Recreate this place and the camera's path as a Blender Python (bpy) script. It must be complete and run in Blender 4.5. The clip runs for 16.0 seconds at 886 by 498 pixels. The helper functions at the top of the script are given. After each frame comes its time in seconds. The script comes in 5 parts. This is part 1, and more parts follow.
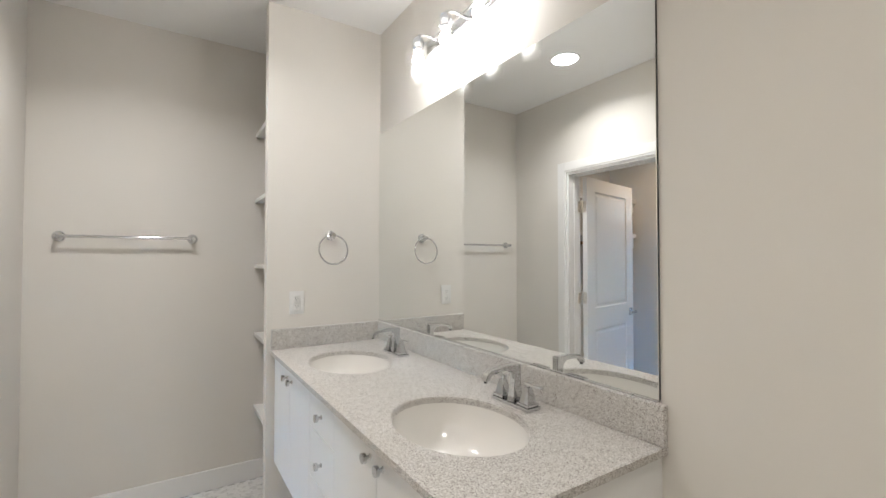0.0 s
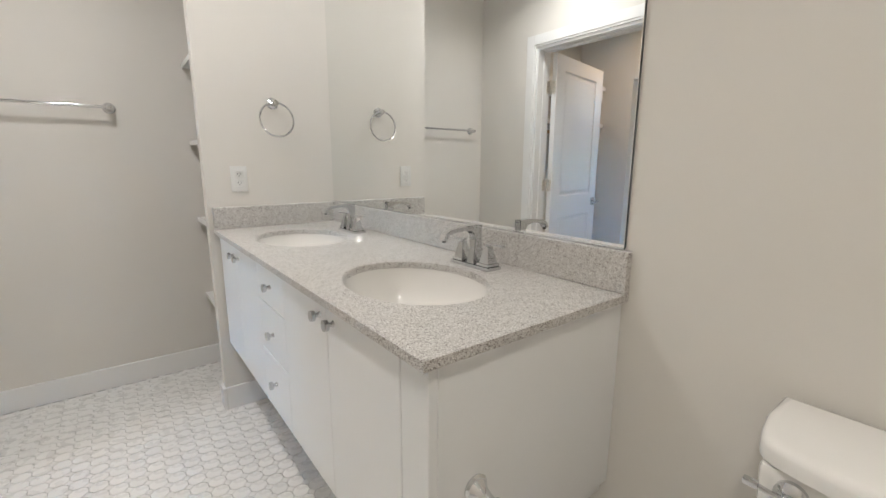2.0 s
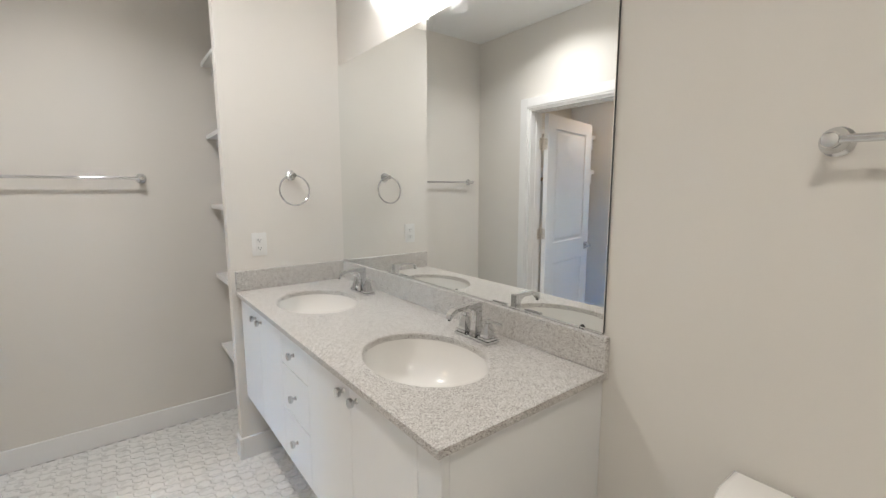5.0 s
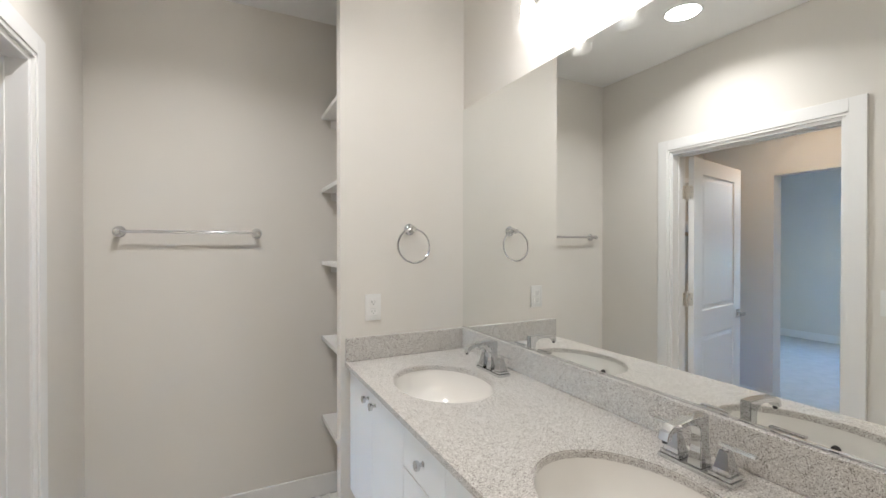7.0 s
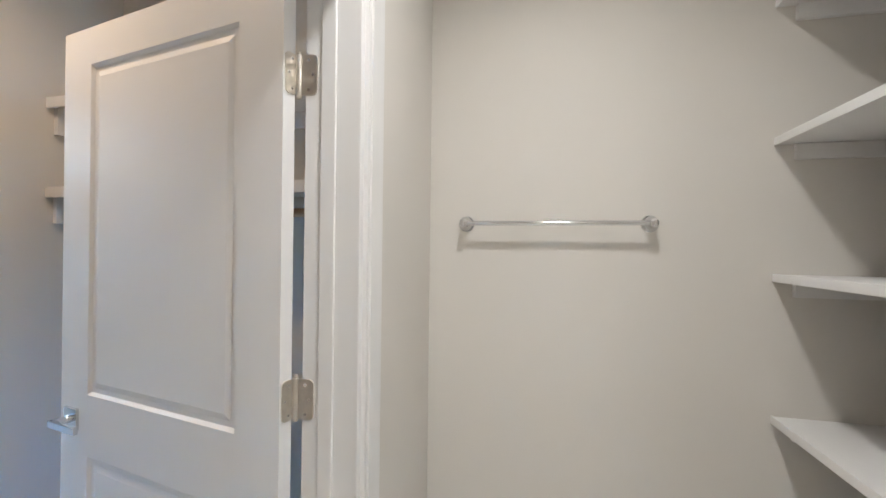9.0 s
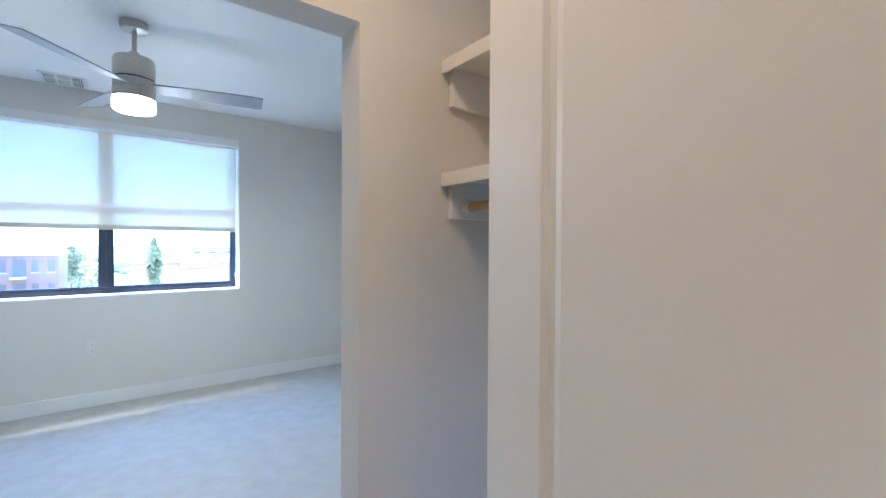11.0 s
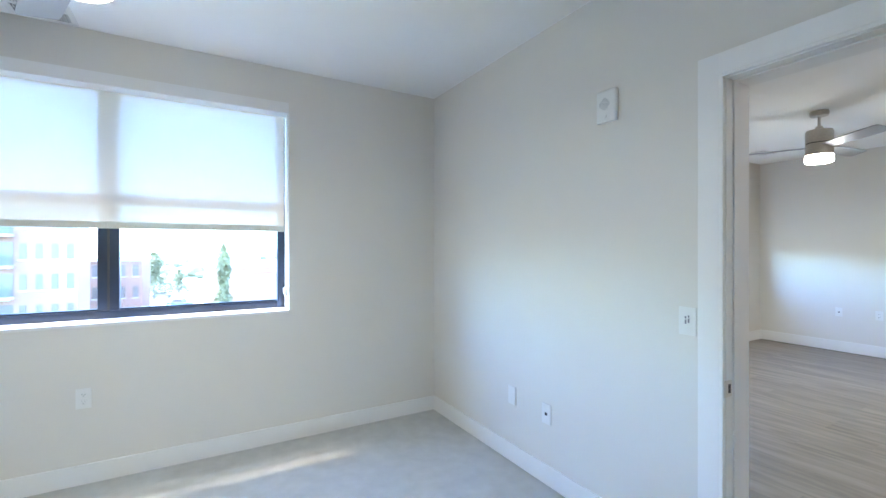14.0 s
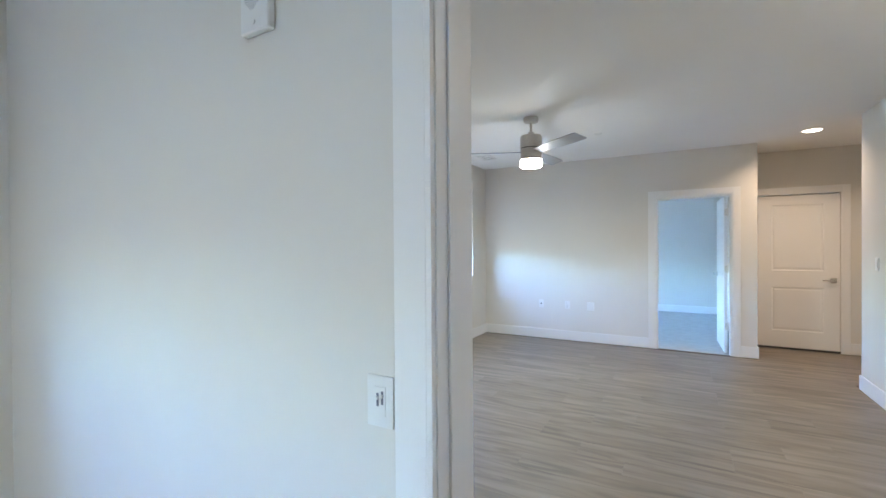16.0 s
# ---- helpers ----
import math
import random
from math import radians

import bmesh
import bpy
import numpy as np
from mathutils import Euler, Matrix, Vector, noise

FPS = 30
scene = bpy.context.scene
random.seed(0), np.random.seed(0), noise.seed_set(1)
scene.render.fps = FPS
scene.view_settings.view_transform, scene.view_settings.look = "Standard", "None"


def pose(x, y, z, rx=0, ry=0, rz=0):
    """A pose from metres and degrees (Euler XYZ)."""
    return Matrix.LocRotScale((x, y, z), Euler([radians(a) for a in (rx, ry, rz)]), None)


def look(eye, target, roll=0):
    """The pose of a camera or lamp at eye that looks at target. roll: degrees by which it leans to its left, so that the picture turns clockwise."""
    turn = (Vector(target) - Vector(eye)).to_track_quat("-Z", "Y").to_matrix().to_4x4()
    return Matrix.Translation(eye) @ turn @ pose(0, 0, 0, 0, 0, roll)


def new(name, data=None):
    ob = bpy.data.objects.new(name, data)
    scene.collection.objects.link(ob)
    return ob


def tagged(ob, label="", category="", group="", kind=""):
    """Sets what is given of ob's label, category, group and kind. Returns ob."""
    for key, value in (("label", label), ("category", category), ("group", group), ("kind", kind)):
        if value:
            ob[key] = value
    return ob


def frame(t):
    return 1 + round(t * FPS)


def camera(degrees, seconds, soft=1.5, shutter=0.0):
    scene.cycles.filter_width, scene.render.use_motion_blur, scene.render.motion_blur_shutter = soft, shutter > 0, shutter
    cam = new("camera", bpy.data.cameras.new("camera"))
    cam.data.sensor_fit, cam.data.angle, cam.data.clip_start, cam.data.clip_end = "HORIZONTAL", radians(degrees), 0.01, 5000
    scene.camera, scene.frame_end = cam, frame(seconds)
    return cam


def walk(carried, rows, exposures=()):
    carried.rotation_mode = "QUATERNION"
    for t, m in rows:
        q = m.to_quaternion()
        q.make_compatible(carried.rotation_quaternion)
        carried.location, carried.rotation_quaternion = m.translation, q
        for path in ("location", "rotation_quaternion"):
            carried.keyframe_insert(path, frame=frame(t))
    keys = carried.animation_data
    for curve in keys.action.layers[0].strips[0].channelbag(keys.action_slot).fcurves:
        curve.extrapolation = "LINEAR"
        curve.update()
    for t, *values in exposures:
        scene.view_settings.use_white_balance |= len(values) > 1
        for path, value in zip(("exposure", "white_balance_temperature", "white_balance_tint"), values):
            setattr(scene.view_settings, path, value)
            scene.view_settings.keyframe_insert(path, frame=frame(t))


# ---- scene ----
cam = camera(92.0, 16.0)
PATH = [
    (0, (-1.016, -2.246, 1.345), (0.065, -0.564, 1.387), -0.0),
    (0.5, (-1.003, -2.213, 1.292), (0.137, -0.57, 1.319), 0.2),
    (1, (-0.971, -2.177, 1.237), (0.197, -0.555, 1.177), 0.2),
    (1.5, (-0.935, -2.155, 1.189), (0.252, -0.56, 0.971), 0.2),
    (2, (-0.933, -2.165, 1.188), (0.262, -0.609, 0.799), 0.2),
    (2.5, (-0.96, -2.184, 1.245), (0.23, -0.659, 0.737), 0.1),
    (3, (-0.989, -2.204, 1.289), (0.188, -0.692, 0.716), 0.1),
    (3.5, (-1.023, -2.242, 1.331), (0.148, -0.736, 0.731), 0.0),
    (4, (-1.047, -2.272, 1.354), (0.139, -0.749, 0.831), 0.1),
    (4.2, (-1.051, -2.283, 1.356), (0.14, -0.743, 0.897), 0.1),
    (6.3, (-1.032, -2.098, 1.442), (0.159, -0.493, 1.356), 0.4),
    (6.5, (-1.038, -2.026, 1.428), (0.103, -0.385, 1.371), 0.3),
    (7, (-1.039, -1.829, 1.387), (-0.136, -0.044, 1.374), 0.0),
    (7.5, (-1.016, -1.567, 1.372), (-0.448, 0.351, 1.387), -0.0),
    (8, (-1.059, -1.317, 1.357), (-0.824, 0.669, 1.38), 0.1),
    (8.5, (-1.136, -1.075, 1.361), (-1.249, 0.922, 1.381), 0.3),
    (9, (-1.22, -0.845, 1.368), (-1.68, 1.101, 1.368), 0.7),
    (9.5, (-1.372, -0.679, 1.362), (-2.172, 1.154, 1.351), 0.3),
    (10, (-1.597, -0.544, 1.37), (-2.698, 1.125, 1.358), 0.2),
    (10.2, (-1.677, -0.498, 1.376), (-2.892, 1.09, 1.36), 0.2),
    (12.3, (-2.78, -0.259, 1.317), (-4.607, 0.555, 1.317), 0.3),
    (12.5, (-2.857, -0.246, 1.306), (-4.685, 0.565, 1.31), 0.2),
    (13, (-3.098, -0.189, 1.305), (-4.931, 0.611, 1.316), 0.1),
    (13.5, (-3.313, -0.12, 1.321), (-5.124, 0.73, 1.33), 0.2),
    (14, (-3.517, 0.025, 1.358), (-5.246, 1.031, 1.357), 0.0),
    (14.5, (-3.702, 0.209, 1.356), (-5.281, 1.436, 1.358), -0.0),
    (15, (-3.848, 0.451, 1.366), (-5.236, 1.891, 1.368), -0.2),
    (15.5, (-3.929, 0.748, 1.374), (-5.11, 2.362, 1.374), -0.4),
    (16, (-3.945, 1.011, 1.41), (-4.912, 2.762, 1.393), -0.4),
]
walk(cam, [(t, look(eye, target, roll)) for t, eye, target, roll in PATH], [(0.0, 4.82, 6220, 10), (7.0, 4.82, 6220, 10), (9.0, 4.9, 6250, 10), (9.8, 4.9, 6250, 10), (12.3, 5.02, 7100, 13), (16.0, 5.10, 7350, 13)])

# ---- world, sun, large lights ----
world = bpy.data.worlds.new("sky")
scene.world = world
world.use_nodes = True
_wn, _wl = world.node_tree.nodes, world.node_tree.links
_sky = _wn.new("ShaderNodeTexSky")
_sky.sky_type = "NISHITA"
_sky.sun_disc = False
_sky.sun_elevation, _sky.sun_rotation = radians(54), radians(175)
_bg = _wn["Background"]
_bg.inputs["Strength"].default_value = 0.15
_tint = _wn.new("ShaderNodeVectorMath")
_tint.operation = "MULTIPLY"
_tint.inputs[1].default_value = (0.49, 0.89, 1.36)
_wl.new(_sky.outputs["Color"], _tint.inputs[0])
_wl.new(_tint.outputs["Vector"], _bg.inputs["Color"])

sun_data = bpy.data.lights.new("sun", "SUN")
sun_data.energy, sun_data.angle, sun_data.color = 0.5, radians(11), (1.0, 0.95, 0.88)
sun = new("sun", sun_data)
sun.matrix_world = look((-8.6, -8.4, 28), (0, 0, 0))


def area_lamp(name, eye, target, sx, sy, watts, color):
    d = bpy.data.lights.new(name, "AREA")
    d.shape, d.size, d.size_y, d.energy, d.color = "RECTANGLE", sx, sy, watts, color
    ob = new(name, d)
    ob.matrix_world = look(eye, target)
    return ob


def point_lamp(name, at, watts, color, radius=0.03):
    d = bpy.data.lights.new(name, "POINT")
    d.energy, d.color, d.shadow_soft_size = watts, color, radius
    ob = new(name, d)
    ob.location = at
    return ob


WARM, SOFT, CLOSET, FANC = (1.0, 0.985, 0.97), (1.0, 0.965, 0.92), (1.0, 0.735, 0.50), (0.76, 0.92, 1.0)
BULB_W, DOWN_W, FAN_W = 0.072, 0.56, 0.68

# ---- materials ----
def mat(name, color, rough=0.5, metal=0.0, vary=0.05, scale=6.0, bump=0.0, bscale=200.0, coat=0.0, random_obj=0.0, spec=None):
    m = bpy.data.materials.new(name)
    m.use_nodes = True
    n, l = m.node_tree.nodes, m.node_tree.links
    b = n["Principled BSDF"]
    b.inputs["Roughness"].default_value = rough
    b.inputs["Metallic"].default_value = metal
    b.inputs["Coat Weight"].default_value = coat
    if spec is not None:
        b.inputs["Specular IOR Level"].default_value = spec
    tc = n.new("ShaderNodeTexCoord")
    nz = n.new("ShaderNodeTexNoise")
    nz.inputs["Scale"].default_value, nz.inputs["Detail"].default_value = scale, 5
    l.new(tc.outputs["Object"], nz.inputs["Vector"])
    ramp = n.new("ShaderNodeMapRange")
    ramp.inputs["From Min"].default_value, ramp.inputs["From Max"].default_value = 0.3, 0.7
    ramp.inputs["To Min"].default_value, ramp.inputs["To Max"].default_value = 1 - vary, 1 + vary
    l.new(nz.outputs["Fac"], ramp.inputs["Value"])
    mul = n.new("ShaderNodeVectorMath")
    mul.operation = "SCALE"
    mul.inputs[0].default_value = color[:3]
    l.new(ramp.outputs["Result"], mul.inputs["Scale"])
    out = mul.outputs["Vector"]
    if random_obj:
        oi = n.new("ShaderNodeObjectInfo")
        r2 = n.new("ShaderNodeMapRange")
        r2.inputs["To Min"].default_value, r2.inputs["To Max"].default_value = 1 - random_obj, 1 + random_obj
        l.new(oi.outputs["Random"], r2.inputs["Value"])
        m2 = n.new("ShaderNodeVectorMath")
        m2.operation = "SCALE"
        l.new(out, m2.inputs[0])
        l.new(r2.outputs["Result"], m2.inputs["Scale"])
        out = m2.outputs["Vector"]
    l.new(out, b.inputs["Base Color"])
    if bump:
        n2 = n.new("ShaderNodeTexNoise")
        n2.inputs["Scale"].default_value, n2.inputs["Detail"].default_value = bscale, 3
        l.new(tc.outputs["Object"], n2.inputs["Vector"])
        bp = n.new("ShaderNodeBump")
        bp.inputs["Strength"].default_value, bp.inputs["Distance"].default_value = bump, 0.002
        l.new(n2.outputs["Fac"], bp.inputs["Height"])
        l.new(bp.outputs["Normal"], b.inputs["Normal"])
        rr = n.new("ShaderNodeMapRange")
        rr.inputs["To Min"].default_value, rr.inputs["To Max"].default_value = max(rough - 0.06, 0), min(rough + 0.06, 1)
        l.new(nz.outputs["Fac"], rr.inputs["Value"])
        l.new(rr.outputs["Result"], b.inputs["Roughness"])
    return m


def emit_mat(name, color, strength):
    m = bpy.data.materials.new(name)
    m.use_nodes = True
    n, l = m.node_tree.nodes, m.node_tree.links
    b = n["Principled BSDF"]
    b.inputs["Base Color"].default_value = (0.9, 0.9, 0.9, 1)
    b.inputs["Emission Color"].default_value = (*color, 1)
    b.inputs["Emission Strength"].default_value = strength
    return m


M_WALL = mat("wall_paint", (0.715, 0.684, 0.635), 0.85, vary=0.022, scale=1.3, bump=0.05, bscale=260, spec=0.2)
M_CEIL = mat("ceiling_paint", (0.86, 0.855, 0.84), 0.8, vary=0.02, scale=1.0, bump=0.12, bscale=180)
M_TRIM = mat("trim_paint", (0.80, 0.79, 0.775), 0.45, vary=0.012, scale=3, bump=0.03, bscale=90)
M_DOOR = mat("door_paint", (0.80, 0.79, 0.775), 0.42, vary=0.01, scale=2.5)
M_CAB = mat("cabinet_paint", (0.80, 0.80, 0.79), 0.3, vary=0.012, scale=3, bump=0.02, bscale=80)
M_CHROME = mat("chrome", (0.67, 0.68, 0.69), 0.03, 1.0, vary=0.02, scale=30)
M_NICKEL = mat("brushed_nickel", (0.72, 0.675, 0.61), 0.36, 1.0, vary=0.06, scale=60, bump=0.05, bscale=400)
M_FANMETAL = mat("fan_nickel", (0.50, 0.465, 0.425), 0.30, 1.0, vary=0.06, scale=60, bump=0.05, bscale=400)
M_MIRROR = mat("mirror_silver", (0.90, 0.915, 0.905), 0.0, 1.0, vary=0.003, scale=2)
M_CERAMIC = mat("sanitary_ceramic", (0.79, 0.77, 0.735), 0.15, vary=0.01, scale=4, coat=0.1)
M_OCT = mat("octagon_tile", (0.80, 0.79, 0.765), 0.28, vary=0.02, scale=25, bump=0.05, bscale=90, random_obj=0.035)
M_GROUT = mat("grey_grout", (0.42, 0.405, 0.385), 0.9, vary=0.12, scale=12, bump=0.3, bscale=300)
M_PLASTIC = mat("white_plastic", (0.76, 0.755, 0.735), 0.35, vary=0.01, scale=10)
# Dark grey for shaded switch sides and the alarm's speaker holes.
M_RECESS = mat("recess_grey", (0.16, 0.17, 0.20), 0.5, vary=0.05)
# Near-black that draws the shade inside slots, holes and gaps.
M_SLOT = mat("dark_slot", (0.05, 0.05, 0.05), 0.6, vary=0.05)
M_FRAME = mat("window_aluminium", (0.030, 0.045, 0.070), 0.38, 0.3, vary=0.06, scale=15, bump=0.03, bscale=300)
M_FANBLADE = mat("fan_blade_silver", (0.34, 0.345, 0.37), 0.42, 0.25, vary=0.03, scale=8)
M_RODWOOD = mat("closet_rod_wood", (0.52, 0.34, 0.19), 0.5, vary=0.12, scale=14, bump=0.1, bscale=60)
M_BULB = emit_mat("bulb_glow", (1.0, 0.9, 0.78), 0.6)
M_LENS = emit_mat("fan_lamp_glow", (0.86, 0.95, 1.0), 1.6)
M_DOWN = emit_mat("downlight_glow", (1.0, 0.94, 0.86), 0.35)


def granite():
    m = mat("speckled_granite", (0.5, 0.48, 0.455), 0.3, vary=0.05, scale=3, coat=0.03)
    n, l = m.node_tree.nodes, m.node_tree.links
    b = n["Principled BSDF"]
    tc = n.new("ShaderNodeTexCoord")
    v = n.new("ShaderNodeTexVoronoi")
    v.inputs["Scale"].default_value = 500
    l.new(tc.outputs["Object"], v.inputs["Vector"])
    sep = n.new("ShaderNodeSeparateColor")
    l.new(v.outputs["Color"], sep.inputs["Color"])
    nz = n.new("ShaderNodeTexNoise")
    nz.inputs["Scale"].default_value, nz.inputs["Detail"].default_value = 70, 6
    l.new(tc.outputs["Object"], nz.inputs["Vector"])
    add = n.new("ShaderNodeMath")
    add.operation = "MULTIPLY_ADD"
    add.inputs[1].default_value, add.inputs[2].default_value = 0.80, 0.0
    l.new(sep.outputs["Red"], add.inputs[0])
    mad = n.new("ShaderNodeMath")
    mad.operation = "MULTIPLY_ADD"
    mad.inputs[1].default_value = 0.22
    l.new(nz.outputs["Fac"], mad.inputs[0])
    l.new(add.outputs["Value"], mad.inputs[2])
    cr = n.new("ShaderNodeValToRGB")
    e = cr.color_ramp.elements
    e[0].position, e[0].color = 0.13, (0.14, 0.122, 0.108, 1)
    e[1].position, e[1].color = 0.90, (0.78, 0.76, 0.73, 1)
    for p, c in ((0.22, (0.30, 0.275, 0.25, 1)), (0.34, (0.48, 0.455, 0.425, 1)), (0.55, (0.56, 0.54, 0.512, 1)), (0.78, (0.63, 0.61, 0.585, 1))):
        k = e.new(p)
        k.color = c
    l.new(mad.outputs["Value"], cr.inputs["Fac"])
    l.new(cr.outputs["Color"], b.inputs["Base Color"])
    return m


def plank_wood():
    m = mat("vinyl_plank", (0.3, 0.25, 0.2), 0.42, vary=0.05)
    n, l = m.node_tree.nodes, m.node_tree.links
    b = n["Principled BSDF"]
    tc = n.new("ShaderNodeTexCoord")
    oi = n.new("ShaderNodeObjectInfo")
    mp = n.new("ShaderNodeMapping")
    mp.inputs["Scale"].default_value = (0.55, 4.2, 1)
    cx = n.new("ShaderNodeCombineXYZ")
    k = n.new("ShaderNodeMath")
    k.operation = "MULTIPLY"
    k.inputs[1].default_value = 37.0
    l.new(oi.outputs["Random"], k.inputs[0])
    l.new(k.outputs["Value"], cx.inputs["X"])
    l.new(k.outputs["Value"], cx.inputs["Z"])
    l.new(cx.outputs["Vector"], mp.inputs["Location"])
    l.new(tc.outputs["Object"], mp.inputs["Vector"])
    nz = n.new("ShaderNodeTexNoise")
    nz.inputs["Scale"].default_value, nz.inputs["Detail"].default_value, nz.inputs["Distortion"].default_value = 2.4, 3.5, 1.4
    l.new(mp.outputs["Vector"], nz.inputs["Vector"])
    cr = n.new("ShaderNodeValToRGB")
    e = cr.color_ramp.elements
    e[0].position, e[0].color = 0.24, (0.118, 0.097, 0.080, 1)
    e[1].position, e[1].color = 0.76, (0.285, 0.240, 0.200, 1)
    q = e.new(0.5)
    q.color = (0.210, 0.174, 0.142, 1)
    l.new(nz.outputs["Fac"], cr.inputs["Fac"])
    r2 = n.new("ShaderNodeMapRange")
    r2.inputs["To Min"].default_value, r2.inputs["To Max"].default_value = 0.90, 1.10
    l.new(oi.outputs["Random"], r2.inputs["Value"])
    sc = n.new("ShaderNodeVectorMath")
    sc.operation = "SCALE"
    l.new(cr.outputs["Color"], sc.inputs[0])
    l.new(r2.outputs["Result"], sc.inputs["Scale"])
    l.new(sc.outputs["Vector"], b.inputs["Base Color"])
    bp = n.new("ShaderNodeBump")
    bp.inputs["Strength"].default_value, bp.inputs["Distance"].default_value = 0.15, 0.001
    l.new(nz.outputs["Fac"], bp.inputs["Height"])
    l.new(bp.outputs["Normal"], b.inputs["Normal"])
    return m


def see_through(name, clear, color, rough, trans=0.0):
    """Thin sheet: part clear, part gloss or part translucent cloth."""
    m = bpy.data.materials.new(name)
    m.use_nodes = True
    n, l = m.node_tree.nodes, m.node_tree.links
    n.remove(n["Principled BSDF"])
    out = n["Material Output"]
    tr = n.new("ShaderNodeBsdfTransparent")
    mix = n.new("ShaderNodeMixShader")
    mix.inputs[0].default_value = clear
    if trans:
        d, t2, mx = n.new("ShaderNodeBsdfDiffuse"), n.new("ShaderNodeBsdfTranslucent"), n.new("ShaderNodeMixShader")
        w = n.new("ShaderNodeTexNoise")
        w.inputs["Scale"].default_value = 900
        tc = n.new("ShaderNodeTexCoord")
        l.new(tc.outputs["Object"], w.inputs["Vector"])
        bp = n.new("ShaderNodeBump")
        bp.inputs["Strength"].default_value = 0.3
        l.new(w.outputs["Fac"], bp.inputs["Height"])
        l.new(bp.outputs["Normal"], d.inputs["Normal"])
        d.inputs["Color"].default_value = (*color, 1)
        t2.inputs["Color"].default_value = (*color, 1)
        mx.inputs[0].default_value = trans
        l.new(d.outputs[0], mx.inputs[1])
        l.new(t2.outputs[0], mx.inputs[2])
        other = mx.outputs[0]
    else:
        g = n.new("ShaderNodeBsdfGlossy")
        g.inputs["Color"].default_value = (*color, 1)
        g.inputs["Roughness"].default_value = rough
        other = g.outputs[0]
    l.new(other, mix.inputs[1])
    l.new(tr.outputs[0], mix.inputs[2])
    l.new(mix.outputs[0], out.inputs["Surface"])
    return m


M_GRANITE = granite()
M_PLANK = plank_wood()
M_PANE = see_through("window_glass", 0.94, (0.9, 0.95, 1.0), 0.02)
M_JAR = see_through("clear_lamp_glass", 0.97, (0.95, 0.95, 0.95), 0.04)
M_SHADE = see_through("solar_blind_cloth", 0.016, (0.80, 0.685, 0.57), 0.8, trans=0.105)
M_CARPET = mat("pale_carpet", (0.50, 0.50, 0.49), 0.95, vary=0.07, scale=9, bump=1.0, bscale=420, spec=0.1)

# ---- mesh helpers ----
def bm_box(x0, x1, y0, y1, z0, z1, bevel=0.0, bm=None, seg=2):
    bm = bm or bmesh.new()
    r = bmesh.ops.create_cube(bm, size=1.0)
    for v in r["verts"]:
        v.co = Vector((x0 + (v.co.x + 0.5) * (x1 - x0), y0 + (v.co.y + 0.5) * (y1 - y0), z0 + (v.co.z + 0.5) * (z1 - z0)))
    if bevel:
        es = list({e for v in r["verts"] for e in v.link_edges})
        bmesh.ops.bevel(bm, geom=es, offset=bevel, segments=seg, profile=0.7, affect="EDGES")
    return bm


def bm_lathe(profile, n=32, at=(0, 0, 0), axis="z", bm=None):
    """A turned body from (radius, height) pairs; closed where the radius is 0."""
    bm = bm or bmesh.new()
    rings = []
    for r, h in profile:
        ring = []
        for i in range(n if r > 1e-6 else 1):
            a = 2 * math.pi * i / n
            c = Vector((r * math.cos(a), r * math.sin(a), h))
            if axis == "x":
                c = Vector((c.z, c.x, c.y))
            elif axis == "y":
                c = Vector((c.x, c.z, -c.y))
            ring.append(bm.verts.new(c + Vector(at)))
        rings.append(ring)
    for a, b in zip(rings, rings[1:]):
        for i in range(n):
            j = (i + 1) % n
            if len(a) == 1 and len(b) == 1:
                continue
            if len(a) == 1:
                bm.faces.new((a[0], b[j], b[i]))
            elif len(b) == 1:
                bm.faces.new((a[i], a[j], b[0]))
            else:
                bm.faces.new((a[i], a[j], b[j], b[i]))
    bmesh.ops.recalc_face_normals(bm, faces=bm.faces[:])
    return bm


def bm_tube(path, r, n=12, bm=None):
    """A round bar along a path of points, with closed ends."""
    bm = bm or bmesh.new()
    pts = [Vector(p) for p in path]
    rings = []
    up = Vector((0, 0, 1))
    for i, p in enumerate(pts):
        d = (pts[min(i + 1, len(pts) - 1)] - pts[max(i - 1, 0)]).normalized()
        s = d.cross(up)
        if s.length < 1e-3:
            s = d.cross(Vector((1, 0, 0)))
        s.normalize()
        u = s.cross(d).normalized()
        rings.append([bm.verts.new(p + r * (math.cos(2 * math.pi * k / n) * s + math.sin(2 * math.pi * k / n) * u)) for k in range(n)])
    for a, b in zip(rings, rings[1:]):
        for k in range(n):
            bm.faces.new((a[k], a[(k + 1) % n], b[(k + 1) % n], b[k]))
    bm.faces.new(rings[0][::-1])
    bm.faces.new(rings[-1])
    bmesh.ops.recalc_face_normals(bm, faces=bm.faces[:])
    return bm


def bm_plate(axis, a0, a1, z0, z1, p0, p1, r=0.012, bm=None):
    """A thin plate with rounded corners, p0 to p1 thick on its axis, from a0 to a1 along the other."""
    bm = bm or bmesh.new()
    loop = []
    for ca, cz, q in ((a1 - r, z1 - r, 0), (a0 + r, z1 - r, 1), (a0 + r, z0 + r, 2), (a1 - r, z0 + r, 3)):
        for i in range(5):
            t = math.pi / 2 * (q + i / 4)
            loop.append((ca + r * math.cos(t), cz + r * math.sin(t)))
    sides = [[bm.verts.new((p, a, z) if axis == "x" else (a, p, z)) for a, z in loop] for p in (p0, p1)]
    for i in range(len(loop)):
        j = (i + 1) % len(loop)
        bm.faces.new((sides[0][i], sides[0][j], sides[1][j], sides[1][i]))
    bm.faces.new(sides[0][::-1])
    bm.faces.new(sides[1])
    bmesh.ops.recalc_face_normals(bm, faces=bm.faces[:])
    return bm


